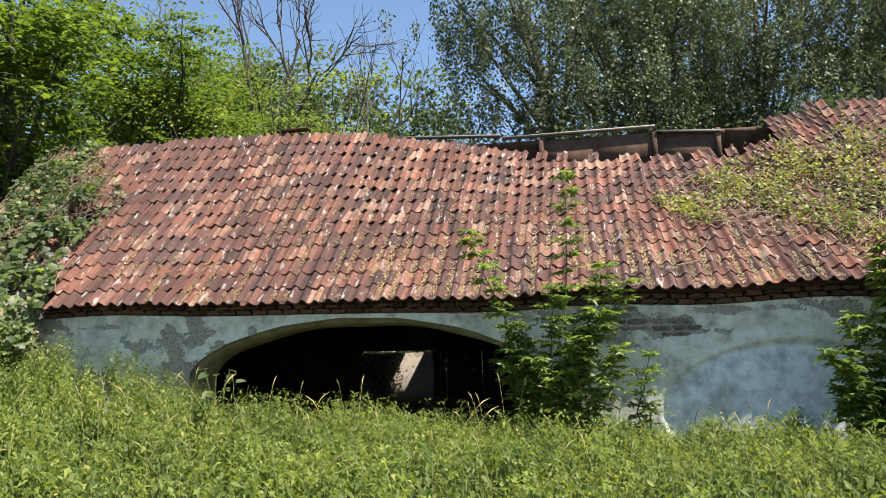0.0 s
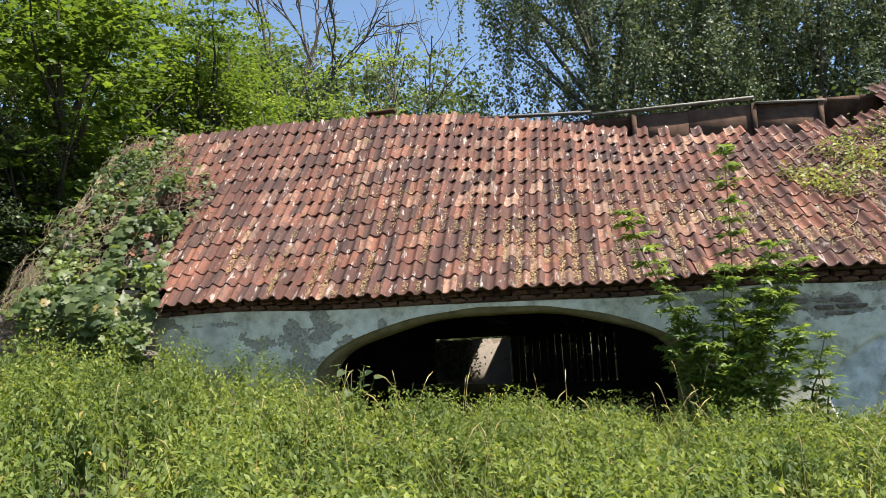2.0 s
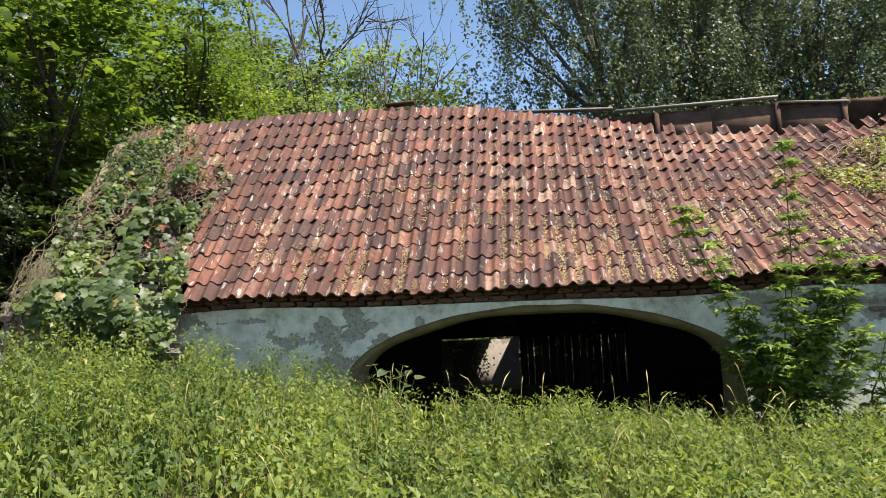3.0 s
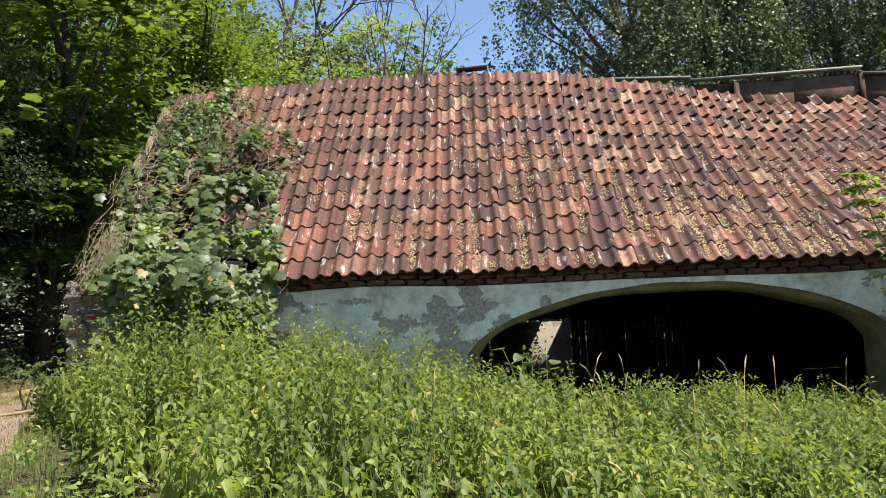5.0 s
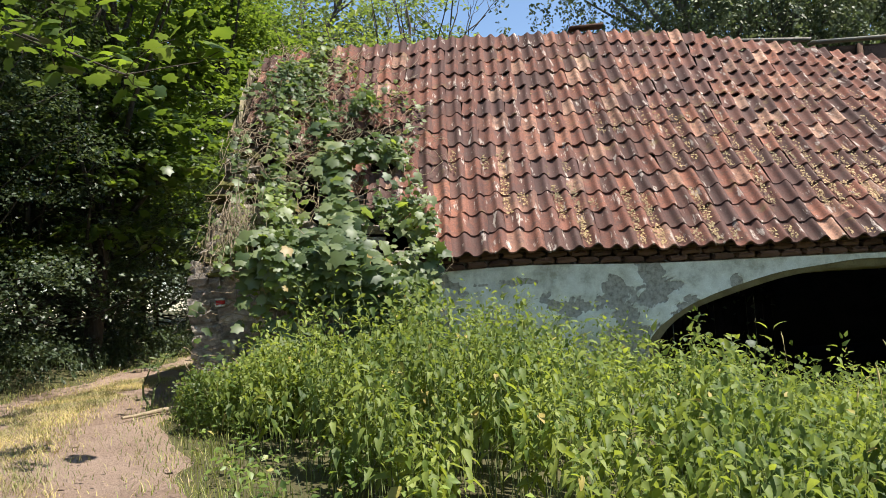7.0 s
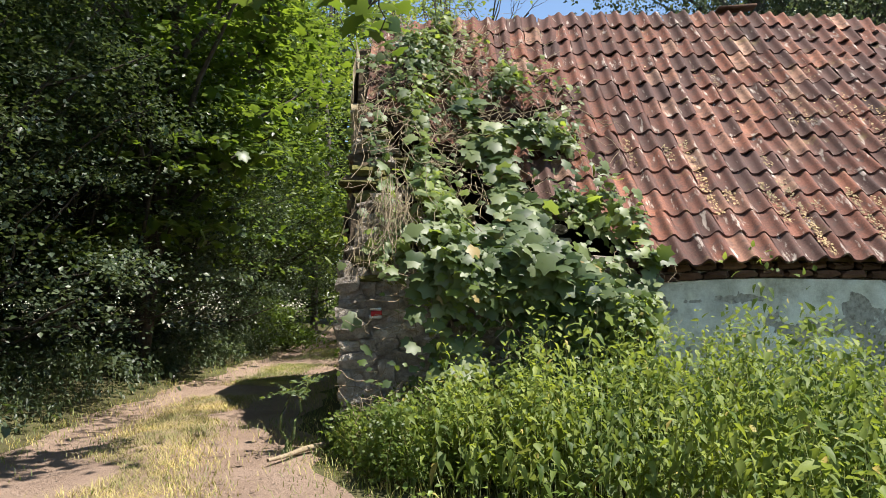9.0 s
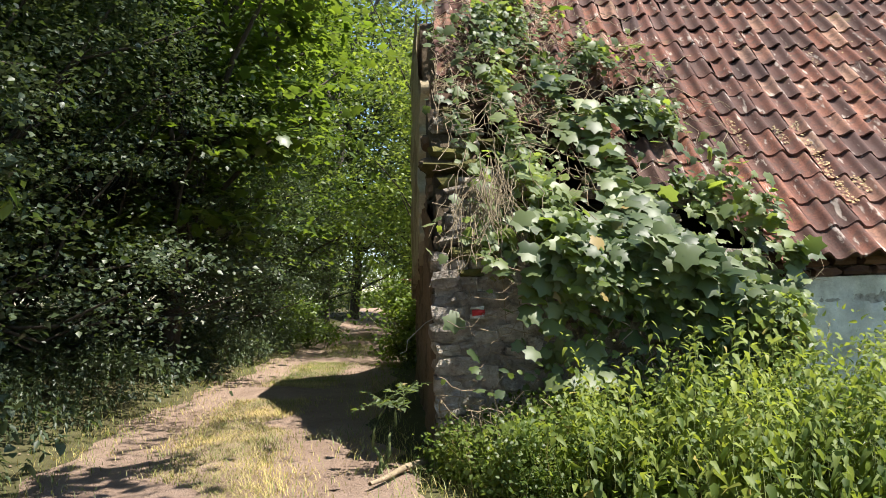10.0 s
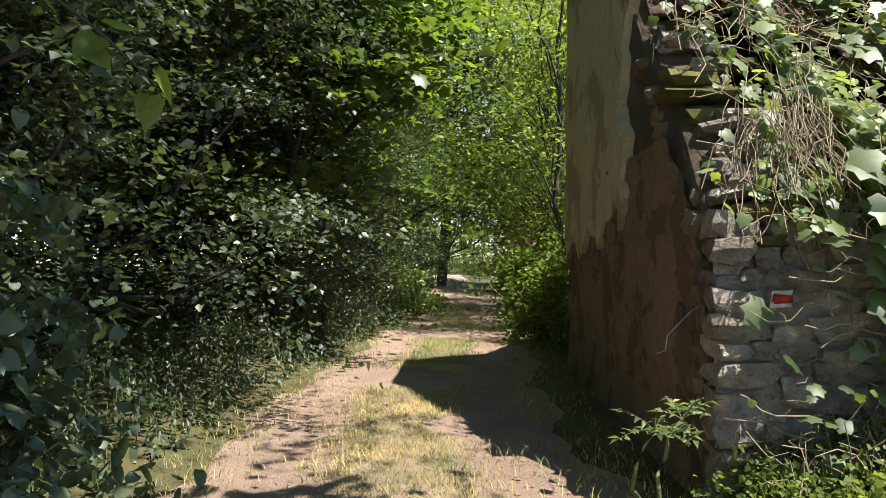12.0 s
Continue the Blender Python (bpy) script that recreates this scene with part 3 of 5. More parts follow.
g.add(np.concatenate([np.stack([XX[:, 0], U[:, 0], ZZ[:, 0]], -1), np.stack([XX[:, 0] + 0.09, U[:, 0], ZZ[:, 0]], -1)]), [(a, k + a, k + a + 1, a + 1) for a in range(k - 1)])
put("plaster", g, PLASTER_OLD, wall_gable, "streaked yellow-brown old plaster", smooth=True)
# earthen render on the lower gable, lumpy and worn
g = Geo()
n, k = 90, 44
U, V = np.meshgrid(np.linspace(10.95, 16.38, n), np.linspace(0, 1, k))
top = np.minimum(2.35, roof_z(np.full(U.shape, -10.3), np.minimum(U, 14.1)) - 0.35)
ZZ = -0.15 + V * (top + 0.15)
lump = np.sin(U * 4.1 + 2 * np.sin(ZZ * 3.1)) * np.sin(ZZ * 5.3 + U) + 0.6 * np.sin(U * 11 + ZZ * 4) * np.sin(ZZ * 13 - U * 3) + 0.4 * np.sin(U * 27 + ZZ * 9) * np.sin(ZZ * 31)
XX = gable_x(U) - 0.006 - 0.022 * (lump + 0.4) + 0.03 * np.clip((11.5 - U) / 0.5, 0, 1) - 0.05 * np.clip((0.35 - ZZ) / 0.5, 0, 1)
i, j = np.arange(k - 1)[:, None] * n, np.arange(n - 1)[None, :]
g.add(np.stack([XX, U, ZZ], -1), np.stack([i + j, i + n + j, i + n + j + 1, i + j + 1], -1).reshape(-1, 4))
put("render_coat", g, EARTH, wall_gable, "lumpy brown earthen render", smooth=True)
# mortar bed behind the corner stones
g = Geo()
n, k = 70, 54
U, V = np.meshgrid(np.linspace(-10.64, -8.3, n), np.linspace(-0.2, 1.6, k))
YY = 10.690 - 0.020 * np.sin(U * 9 + 2 * np.sin(V * 7)) * np.sin(V * 11 + U) - 0.010 * np.sin(U * 31 + V * 12) * np.sin(V * 37)
i, j = np.arange(k - 1)[:, None] * n, np.arange(n - 1)[None, :]
g.add(np.stack([U, YY, V], -1), np.stack([i + j, i + j + 1, i + n + j + 1, i + n + j], -1).reshape(-1, 4))
put("mortar", g, MORTAR, wall_gable, "crumbling grey-brown lime mortar", smooth=True)

HOLE = (-9.40, -8.42, 12.12, 12.75)


def torn_top(x):
    """Highest y to which the tiles reach."""
    if x < -3.75:
        return float(ridge_y(x))
    if x < -1.1:
        return float(ridge_y(x)) - 0.20 - 0.05 * (x > -3.3)
    if x < 4.0:
        return 14.80 + 0.04 * (x + 1.1)
    return float(ridge_y(x)) - 0.05


# boarding added under the tiles to stop light leaking through
g = Geo()
xs = np.arange(-10.6, 9.2, 0.35)
for x0 in xs:
    x1 = x0 + 0.35
    n = 14
    yy = np.linspace(EAVE_Y + 0.1, torn_top(x0 + 0.17) - 0.12, n + 1)
    for y0, y1 in zip(yy[:-1], yy[1:]):
        if HOLE[0] < x0 + 0.17 < HOLE[1] and HOLE[2] < (y0 + y1) / 2 < HOLE[3]:
            continue
        if x0 < -8.0 and y0 < 11.3 + max(0.0, -8.6 - x0) * 0.6:
            continue
        v = [(x, y, float(roof_z(x, y)) - d) for d in (0.07, 0.11) for x, y in ((x0, y0), (x1, y0), (x1, y1), (x0, y1))]
        g.add(v, [(0, 1, 2, 3), (7, 6, 5, 4), (0, 4, 5, 1), (2, 6, 7, 3)])
tagged(put("roof_boarding", g, TIMBER), "dark boarding added under the roof tiles to keep light out", "roof", kind="structure")

# rear slope
g = Geo()
for x0 in np.arange(-10.6, 9.2, 0.6):
    x1 = x0 + 0.602
    ya, za = float(ridge_y(x0 + 0.3)) + 0.05, float(roof_z(x0 + 0.3, ridge_y(x0 + 0.3))) - 0.12
    if x0 > -3.9:
        ya, za = 15.95, 5.25
    yb, zb = 19.75, 2.1
    cuts = [(0.0, 1.0)]
    if -4.0 < x0 < -2.9:  # gap added so that sun reaches the rear pier
        cuts = [(0.0, (18.64 - ya) / (yb - ya)), ((18.93 - ya) / (yb - ya), 1.0)]
    for c0, c1 in cuts:
        y0, y1, z0, z1 = ya + c0 * (yb - ya), ya + c1 * (yb - ya), za + c0 * (zb - za), za + c1 * (zb - za)
        v = [(x, y, z - d) for d in (0, 0.08) for x, y, z in ((x0, y0, z0), (x1, y0, z0), (x1, y1, z1), (x0, y1, z1))]
        g.add(v, [(0, 1, 2, 3), (7, 6, 5, 4), (0, 4, 5, 1), (2, 6, 7, 3), (0, 3, 7, 4), (1, 5, 6, 2)])
tagged(put("roof_rear", g, TIMBER), "dark rear slope of the barn roof", "roof", kind="structure")

# boards left along the open ridge
ridge = tagged(new("ridge_boards"), "dark weathered boards showing where the roof ridge has collapsed", "roof boards")
g = Geo()
for x0, x1, z0, z1 in ((-0.55, 0.55, 4.55, 5.20), (0.56, 1.78, 4.55, 5.24), (1.80, 3.10, 4.5, 5.13)):
    box(g, x0, x1, 15.90, 15.935, z0, z1, 0.006)
put("board", g, TIMBER, ridge)
for x0, z0, x1, z1 in ((-3.75, 5.50, -1.35, 5.40), (-1.33, 5.34, 1.82, 5.39), (1.84, 5.27, 3.12, 5.20)):
    g = Geo()
    v = [(x, 15.84 + y, z + dz) for dz in (-0.03, 0.01) for x, y, z in ((x0, 0, z0), (x1, 0, z1), (x1, 0.22, z1 + 0.02), (x0, 0.22, z0 + 0.02))]
    g.add(v, [(3, 2, 1, 0), (4, 5, 6, 7), (0, 1, 5, 4), (2, 3, 7, 6), (1, 2, 6, 5), (3, 0, 4, 7)])
    put("cap_board", g, TIMBER_GREY, ridge, "grey weathered board")
for x0 in (-0.55, 1.76, 3.0):
    g = Geo()
    box(g, x0, x0 + 0.09, 15.86, 15.90, 4.5, 5.26, 0.005)
    put("post", g, TIMBER, ridge)
loose = tagged(new("loose_board"), "short dark plank lying on the roof ridge", "plank")
g = Geo()
v = [(x, y, z + dz) for dz in (0, 0.035) for x, y, z in ((-5.75, 14.62, 5.43), (-5.2, 14.66, 5.47), (-5.2, 14.88, 5.47), (-5.75, 14.84, 5.43))]
g.add(v, [(3, 2, 1, 0), (4, 5, 6, 7), (0, 1, 5, 4), (2, 3, 7, 6), (1, 2, 6, 5), (3, 0, 4, 7)])
put("board", g, TIMBER, loose)


# ---------- roof tiles ----------
TILE_W, GAUGE = 0.20, 0.385


def tile_shape():
    """A clay pantile: wide hollow, narrow roll, 14 mm thick front edge; x across, y up the slope."""
    g = Geo()
    u = np.array([0.0, 0.10, 0.25, 0.42, 0.52, 0.59, 0.65, 0.71, 0.78, 0.85, 0.91, 0.97, 1.06])
    z = 0.062 * ((1 + np.cos(2 * np.pi * (u - 0.74))) / 2) ** 1.5
    k = len(u)

    def row(y, up):
        return np.stack([u * TILE_W, np.full(k, y), z + up], 1)

    strip = [(a, a + 1, k + a + 1, k + a) for a in range(k - 1)]
    g.add(np.concatenate([row(-0.025, 0.021), row(GAUGE + 0.01, 0.0)]), strip)
    g.add(np.concatenate([row(-0.025, 0.000), row(-0.025, 0.021)]), strip)
    return g


tile_geo = tile_shape()
tile_mesh = tile_geo.mesh("tile", TILE_ONE, True)
TV, TF = np.concatenate(tile_geo.v), np.concatenate(tile_geo.f)
roof = tagged(new("tile_roof"), "weathered red clay pantile roof, sagging and mossy, over the barn", "roof", kind="structure")
far_tiles = Geo()
near_count = 0
tile_jobs = []
for c in range(-53, 46):
    x0 = c * TILE_W
    top_y = torn_top(x0) + (0.14 * rng.random() - 0.05 if x0 > -3.75 else 0)
    y = EAVE_Y
    r = 0
    while y < top_y - 0.06:
        ya = y
        slope = (float(roof_z(x0, ya + 0.1)) - float(roof_z(x0, ya))) / 0.1
        y += (top_y - EAVE_Y) / 14 if x0 < -3.75 else GAUGE / math.sqrt(1 + slope * slope)
        r += 1
        if HOLE[0] < x0 + 0.1 < HOLE[1] and HOLE[2] < ya + 0.12 < HOLE[3]:
            continue
        if x0 < -8.15 and ya < 10.95 + max(0, (-8.2 - x0)) * 0.75:
            continue
        if x0 < -9.9 and ya < 12.3:
            continue
        ob_m = Matrix.Translation((x0, ya, float(roof_z(x0, ya)) - 0.03))
        dzx = (float(roof_z(x0 + 0.2, ya)) - float(roof_z(x0, ya))) / 0.2
        ob_m = ob_m @ Matrix.Rotation(-math.atan(dzx), 4, "Y") @ Matrix.Rotation(math.atan(slope) + 0.012 * rng.normal(), 4, "X")
        ob_m = ob_m @ Matrix.Rotation(0.022 * rng.normal(), 4, "Z") @ Matrix.Translation((0.004 * rng.normal(), 0.012 * rng.normal(), 0.004 * rng.normal()))
        near = -8.2 < x0 < -3.1 and r <= 12 and near_count < 300
        if near:
            near_count += 1
            tile_jobs.append(ob_m)
        else:
            m = np.array(ob_m)
            far_tiles.add(TV @ m[:3, :3].T + m[:3, 3], TF)
put("tile_field", far_tiles, TILE_MANY, roof, "weathered red clay pantiles", smooth=True)["kind"] = "stuff"


# ---------- masonry pieces ----------
def stone_mesh(material):
    """A rough block: a cube cut twice, its corners worn, its faces uneven."""
    bm = bmesh.new()
    bmesh.ops.create_cube(bm, size=1.0)
    bmesh.ops.subdivide_edges(bm, edges=bm.edges[:], cuts=1, use_grid_fill=True)
    for v in bm.verts:
        p = np.array(v.co) * 2
        r = np.sum(np.abs(p) ** 5) ** 0.2
        p = p / max(r, 1e-6) * 0.5 * (1 + rng.normal(0, 0.07))
        v.co = p + rng.normal(0, 0.055, 3)
    bmesh.ops.triangulate(bm, faces=bm.faces[:])
    me = bpy.data.meshes.new("stone")
    bm.to_mesh(me)
    bm.free()
    me.materials.append(material)
    return me


stones = [stone_mesh(STONE) for _ in range(7)]
mossy = [stone_mesh(MOSS) for _ in range(2)]
dark_stones = [stone_mesh(STONE_DARK) for _ in range(5)]
bricks = [stone_mesh(BRICK) for _ in range(3)]


def piece(name, mesh, parent, x, y, z, sx, sy, sz, tilt=2.0):
    ob = new(name, mesh)
    ob.parent = parent
    ob.matrix_basis = pose(x, y, z, rng.normal(0, tilt), rng.normal(0, tilt), rng.normal(0, tilt)) @ Matrix.Diagonal((sx, sy, sz, 1))
    return ob


# face of the broken corner
z = -0.12
while z < 1.62:
    h = rng.uniform(0.07, 0.19)
    x = -10.66
    while x < -8.3:
        w = rng.uniform(0.10, 0.34)
        piece("stone", stones[rng.integers(7)], wall_gable, x + w / 2, 10.752 + rng.normal(0, 0.022), z + h / 2 + rng.normal(0, 0.02), w * 1.1, 0.26, h * 1.15, 6)
        x += w
    z += h
# flank of the gable
z = -0.05
while z < 3.5:
    h = rng.uniform(0.10, 0.18)
    y = 10.86
    while y < 11.25 + 0.55 * max(0.0, z - 1.2) + 0.3 * rng.random():
        w = rng.uniform(0.14, 0.32)
        if z + h < float(roof_z(-10.3, y)) - 0.2 and rng.random() < 0.85:
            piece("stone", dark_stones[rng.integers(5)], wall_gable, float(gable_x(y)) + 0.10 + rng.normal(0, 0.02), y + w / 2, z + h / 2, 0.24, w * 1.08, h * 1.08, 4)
        y += w
    z += h
# slabs stepping up the slope where the verge has fallen
for s in np.linspace(0, 1, 26):
    y = 10.75 + s * 1.6
    zz = float(roof_z(-10.3, y)) - 0.17
    w = rng.uniform(0.2, 0.38)
    mesh = mossy[rng.integers(2)] if rng.random() < 0.4 else stones[rng.integers(7)]
    piece("stone", mesh, wall_gable, -10.36 + rng.normal(0, 0.09), y + rng.normal(0, 0.05), zz + rng.normal(0, 0.04), w, rng.uniform(0.22, 0.4), rng.uniform(0.06, 0.14), 6)
for s in np.linspace(0, 1, 26):
    x = rng.uniform(-10.1, -8.5)
    y = 10.78 + s * 1.1
    piece("stone", stones[rng.integers(7)], wall_gable, x, y, float(roof_z(x, y)) - 0.16 - 0.1 * rng.random(), rng.uniform(0.2, 0.45), 0.3, rng.uniform(0.07, 0.15), 6)
# slabs bared above the blind arch
for z, h in ((1.02, 0.07), (1.10, 0.08), (1.19, 0.09), (1.29, 0.08), (1.38, 0.07)):
    x = -0.1 + rng.uniform(0, 0.3)
    while x < 1.45:
        w = rng.uniform(0.2, 0.5)
        if float(coat(np.array(x + w / 2), np.array(z + h / 2))) < 0.42:
            piece("stone", stones[rng.integers(7)], wall_front, x + w / 2, WALL_Y + 0.055, z + h / 2, w * 0.97, 0.14, h * 0.93)
        x += w
# brick course and timber plate under the eave
x = -8.15
while x < 6.0:
    piece("brick", bricks[rng.integers(3)], wall_front, x + 0.12, WALL_Y + 0.03, float(roof_z(x, WALL_Y)) - 0.315, 0.235, 0.16, 0.07, 0.8)
    piece("brick", bricks[rng.integers(3)], wall_front, x + 0.02, WALL_Y + 0.02, float(roof_z(x, WALL_Y)) - 0.24, 0.235, 0.16, 0.07, 0.8)
    x += 0.245
g = Geo()
for x0 in np.arange(-8.2, 6.0, 0.5):
    box(g, x0, x0 + 0.502, 10.80, 10.92, float(roof_z(x0, WALL_Y)) - 0.20, float(roof_z(x0, WALL_Y)) - 0.12)
put("wall_plate", g, TIMBER, wall_front, "dark timber eave plate")
# trail blaze on the corner stone
blaze = tagged(new("trail_mark"), "red trail blaze painted on the corner stone", "trail mark")
for z0, z1, m, nm in ((1.352, 1.368, PAINT_WHITE, "white_stripe"), (1.308, 1.350, PLASTER_RED, "red_stripe"), (1.282, 1.305, PAINT_WHITE, "white_stripe")):
    g = Geo()
    box(g, -10.37 + rng.normal(0, 0.006), -10.265 + rng.normal(0, 0.006), 10.598, 10.618, z0, z1, 0.005)
    put(nm, g, m, blaze)


# ---------- weeds ----------
def nettle_plants(x, y, h, leaf_geo, stem_geo, nodes=11, big=1.0, shape=LEAF_LANCE):
    """Upright stems with drooping leaves in crossed pairs, small and crowded at the tip."""
    n = len(x)
    z = ground_z(x, y)
    lean = rng.normal(0, 0.12, (n, 2))
    for k in range(nodes):
        f = 0.25 + 0.75 * ((k + 1) / nodes) ** 0.8
        base = np.stack([x + lean[:, 0] * h * f * f, y + lean[:, 1] * h * f * f, z + h * f], -1)
        size = big * ((0.165 - 0.125 * f) * rng.uniform(0.55, 1.4, n) + 0.012)
        turn0 = rng.uniform(0, 0.5, n) + k * np.pi / 2
        for s in (0, 1):
            a = turn0 + s * np.pi + rng.normal(0, 0.3, n)
            droop = rng.normal(-0.75 + 1.5 * (f > 0.93), 0.45, n)
            axis = np.stack([np.cos(a), np.sin(a), droop], -1)
            up = np.stack([np.cos(a) * 0.5, np.sin(a) * 0.5, np.ones(n)], -1) + rng.normal(0, 0.3, (n, 3))
            keep = rng.random(n) < 0.9
            leaf_set(leaf_geo, shape, (base + axis * 0.012)[keep], axis[keep], up[keep], size[keep])
    p0 = np.stack([x, y, z - 0.05], -1)
    p2 = np.stack([x + lean[:, 0] * h, y + lean[:, 1] * h, z + h], -1)
    v = np.stack([p0 + (-0.004, 0, 0), p0 + (0.004, 0.003, 0), p0 + (0, -0.005, 0), p2], 1)
    f = np.array([(0, 1, 3), (1, 2, 3), (2, 0, 3)])
    stem_geo.add(v.reshape(-1, 3), ((np.arange(n) * 4)[:, None, None] + f[None]).reshape(-1, 3))


n = 15000
x, y = rng.uniform(-11.0, 7.0, n), rng.uniform(0.5, 10.7, n)
gap, side = path_gap(x, y)
edge = 1.45 + np.interp(x, [-11, -8, -3, 0], [0.15, 0.55, 0.9, 1.2])
tuft = np.sin(x * 4.1 + 2.5 * np.sin(y * 1.7)) * np.cos(y * 3.9 + 1.7 * np.sin(x * 1.6)) + 0.5 * np.sin(x * 9.3 + 3 * np.sin(y * 5.1)) * np.sin(y * 8.1)
ok = (gap > edge + 0.25 * rng.random(n)) & (side > 0) & ((tuft > 0.0) | (rng.random(n) < 0.10))
x, y, gap, tuft = x[ok], y[ok], (gap - edge)[ok], tuft[ok]
patch = np.sin(x * 1.7 + 2 * np.sin(y * 0.9)) * np.cos(y * 1.4 + x * 0.4)
h = np.interp(x, [-11, -10, -9, -8, -6.5, -5, -3, 0, 3, 6], [0.34, 0.68, 1.05, 1.12, 0.92, 0.60, 0.47, 0.45, 0.44, 0.46])
h *= (0.66 + 0.30 * rng.random(len(x)) + 0.16 * patch + 0.30 * np.clip(tuft, -0.3, 0.9) + 0.32 * (rng.random(len(x)) < 0.05)) * np.clip(0.72 + 0.4 * gap, 0.6, 1.0)
leaf_geo, stem_geo = Geo(), Geo()
near = (x < -4.5) & (gap < 3.2)
nettle_plants(x[near], y[near], h[near], leaf_geo, stem_geo, 12, 1.0, LEAF_NETTLE)
nettle_plants(x[~near], y[~near], h[~near], leaf_geo, stem_geo)
nettles = tagged(new("nettle_stand"), "dense waist-high green nettles in front of the barn", "weeds", kind="stuff")
put("leaves", leaf_geo, NETTLE, nettles)
put("stems", stem_geo, GREEN_STEM, nettles)
# fine side leaves and seed tassels among the nettles
k = rng.integers(0, len(x), 36000)
f = rng.uniform(0.55, 1.04, len(k))
fx, fy = x[k] + rng.normal(0, 0.05, len(k)), y[k] + rng.normal(0, 0.05, len(k))
pos = np.stack([fx, fy, ground_z(fx, fy) + h[k] * f], -1)
fine = Geo()
leaf_set(fine, LEAF_SIMPLE, pos, rng.normal(0, 1, (len(k), 3)) - (0, 0, 0.3), rng.normal(0, 0.7, (len(k), 3)) + (0, 0, 1), rng.uniform(0.015, 0.05, len(k)))
put("side_leaves", fine, NETTLE, nettles)
# low light-green herbs along the path's edge, in mounds
n = 52000
x, y = rng.uniform(-11.2, 3.0, n), rng.uniform(-0.8, 10.6, n)
gap, side = path_gap(x, y)
edge = 0.15 + np.interp(x, [-11, -8, -3, 0], [0.15, 0.55, 0.9, 1.2])
mound = 0.5 + 0.5 * np.sin(x * 6.3 + 2 * np.sin(y * 4.1)) * np.sin(y * 7.1 + 1.5 * np.sin(x * 3.7))
ok = (side > 0) & (gap > 1.42 + 0.2 * rng.random(n)) & (gap < 1.75 + edge) & (mound > 0.32 + 0.25 * rng.random(n))
x, y, mound, gap = x[ok], y[ok], mound[ok], gap[ok]
n = len(x)
pos = np.stack([x, y, ground_z(x, y) + 0.05 + (0.10 + 0.26 * mound * np.clip((gap - 1.35) * 1.6, 0.2, 1)) * rng.uniform(0.35, 1.0, n)], -1)
axis = rng.normal(0, 1, (n, 3)) * (1, 1, 0.3) + (0, 0, -0.25)
g = Geo()
leaf_set(g, LEAF_OVATE, pos, axis, rng.normal(0, 0.35, (n, 3)) + (0.1, -0.2, 1), rng.uniform(0.03, 0.075, n))
tagged(put("ground_elder", g, EDGE_HERB), "low light-green ground elder along the edge of the path", "weeds", kind="stuff")

# undergrowth on the hedge side and beyond the gable
n = 5200
x, y = rng.uniform(-16.0, -9.8, n), rng.uniform(6.5, 34, n)
gap, side = path_gap(x, y)
ok = (gap > 1.42 + 0.2 * rng.random(n)) & (gap < 2.6) & ((side < 0) & (x < -12.5) | (side > 0) & (y > 17.6))
x, y, gap, side = x[ok], y[ok], gap[ok], side[ok]
h = rng.uniform(0.22, 0.6, len(x)) * np.clip(0.5 + 0.9 * (gap - 1.4), 0.4, 1.5)
leaf_geo, stem_geo = Geo(), Geo()
nettle_plants(x, y, h, leaf_geo, stem_geo, 9, 0.85)
verge = tagged(new("verge_weeds"), "low leafy weeds along the edge of the path", "weeds", kind="stuff")
put("leaves", leaf_geo, SHADE_LEAF, verge)
put("stems", stem_geo, GREEN_STEM, verge)


def blades(x, y, h, width, bend, geo, z=None):
    n = len(x)
    a = rng.uniform(0, 2 * np.pi, n)
    z = ground_z(x, y) - 0.01 if z is None else z
    d = np.stack([np.cos(a), np.sin(a)], -1)
    b = rng.normal(bend, 0.18, n)
    out = []
    for f in (0.0, 0.5, 1.0):
        c = np.stack([x + d[:, 0] * h * b * f * f, y + d[:, 1] * h * b * f * f, z + h * f * (1 - 0.25 * np.abs(b) * f)], -1)
        w = width * (1 - f * 0.9)
        s = np.stack([-d[:, 1] * w, d[:, 0] * w, np.zeros(n)], -1)
        out += [c - s, c + s]
    v = np.stack(out, 1)
    f = np.array([(0, 1, 3), (0, 3, 2), (2, 3, 5), (2, 5, 4)])
    geo.add(v.reshape(-1, 3), ((np.arange(n) * 6)[:, None, None] + f[None]).reshape(-1, 3))


# grass between the weeds
n = 60000
x, y = rng.uniform(-11.5, 7.0, n), rng.uniform(0.0, 10.8, n)
gap, side = path_gap(x, y)
ok = (side > 0) & (gap > 1.22 + 0.3 * rng.random(n)) & ((gap < 1.9) | (x > -3.5) & (rng.random(n) < 0.8) | (rng.random(n) < 0.12))
x, y, gap = x[ok], y[ok], gap[ok]
h = rng.uniform(0.20, 0.66, len(x)) * np.interp(x, [-11, -8, -3, 4], [0.35, 0.55, 0.80, 0.85]) * np.clip(gap - 0.9, 0.3, 1)
g = Geo()
blades(x, y, h, 0.0042, 0.35, g)
tagged(put("meadow_grass", g, GRASS), "tall green meadow grass among the weeds", "grass", kind="stuff")
# straw-coloured grass on the path's middle ridge and edges
n = 68000
span = np.flatnonzero((cy > 2.5) & (cy < 30))
ti = span[rng.integers(0, len(span), n)]
o = np.where(rng.random(n) < 0.86, rng.normal(0, 0.21, n), np.sign(rng.normal(0, 1, n)) * rng.normal(1.28, 0.12, n))
px, py = cx[ti] + nrm[ti, 0] * o + rng.normal(0, 0.17, n), cy[ti] + nrm[ti, 1] * o + rng.normal(0, 0.22, n)
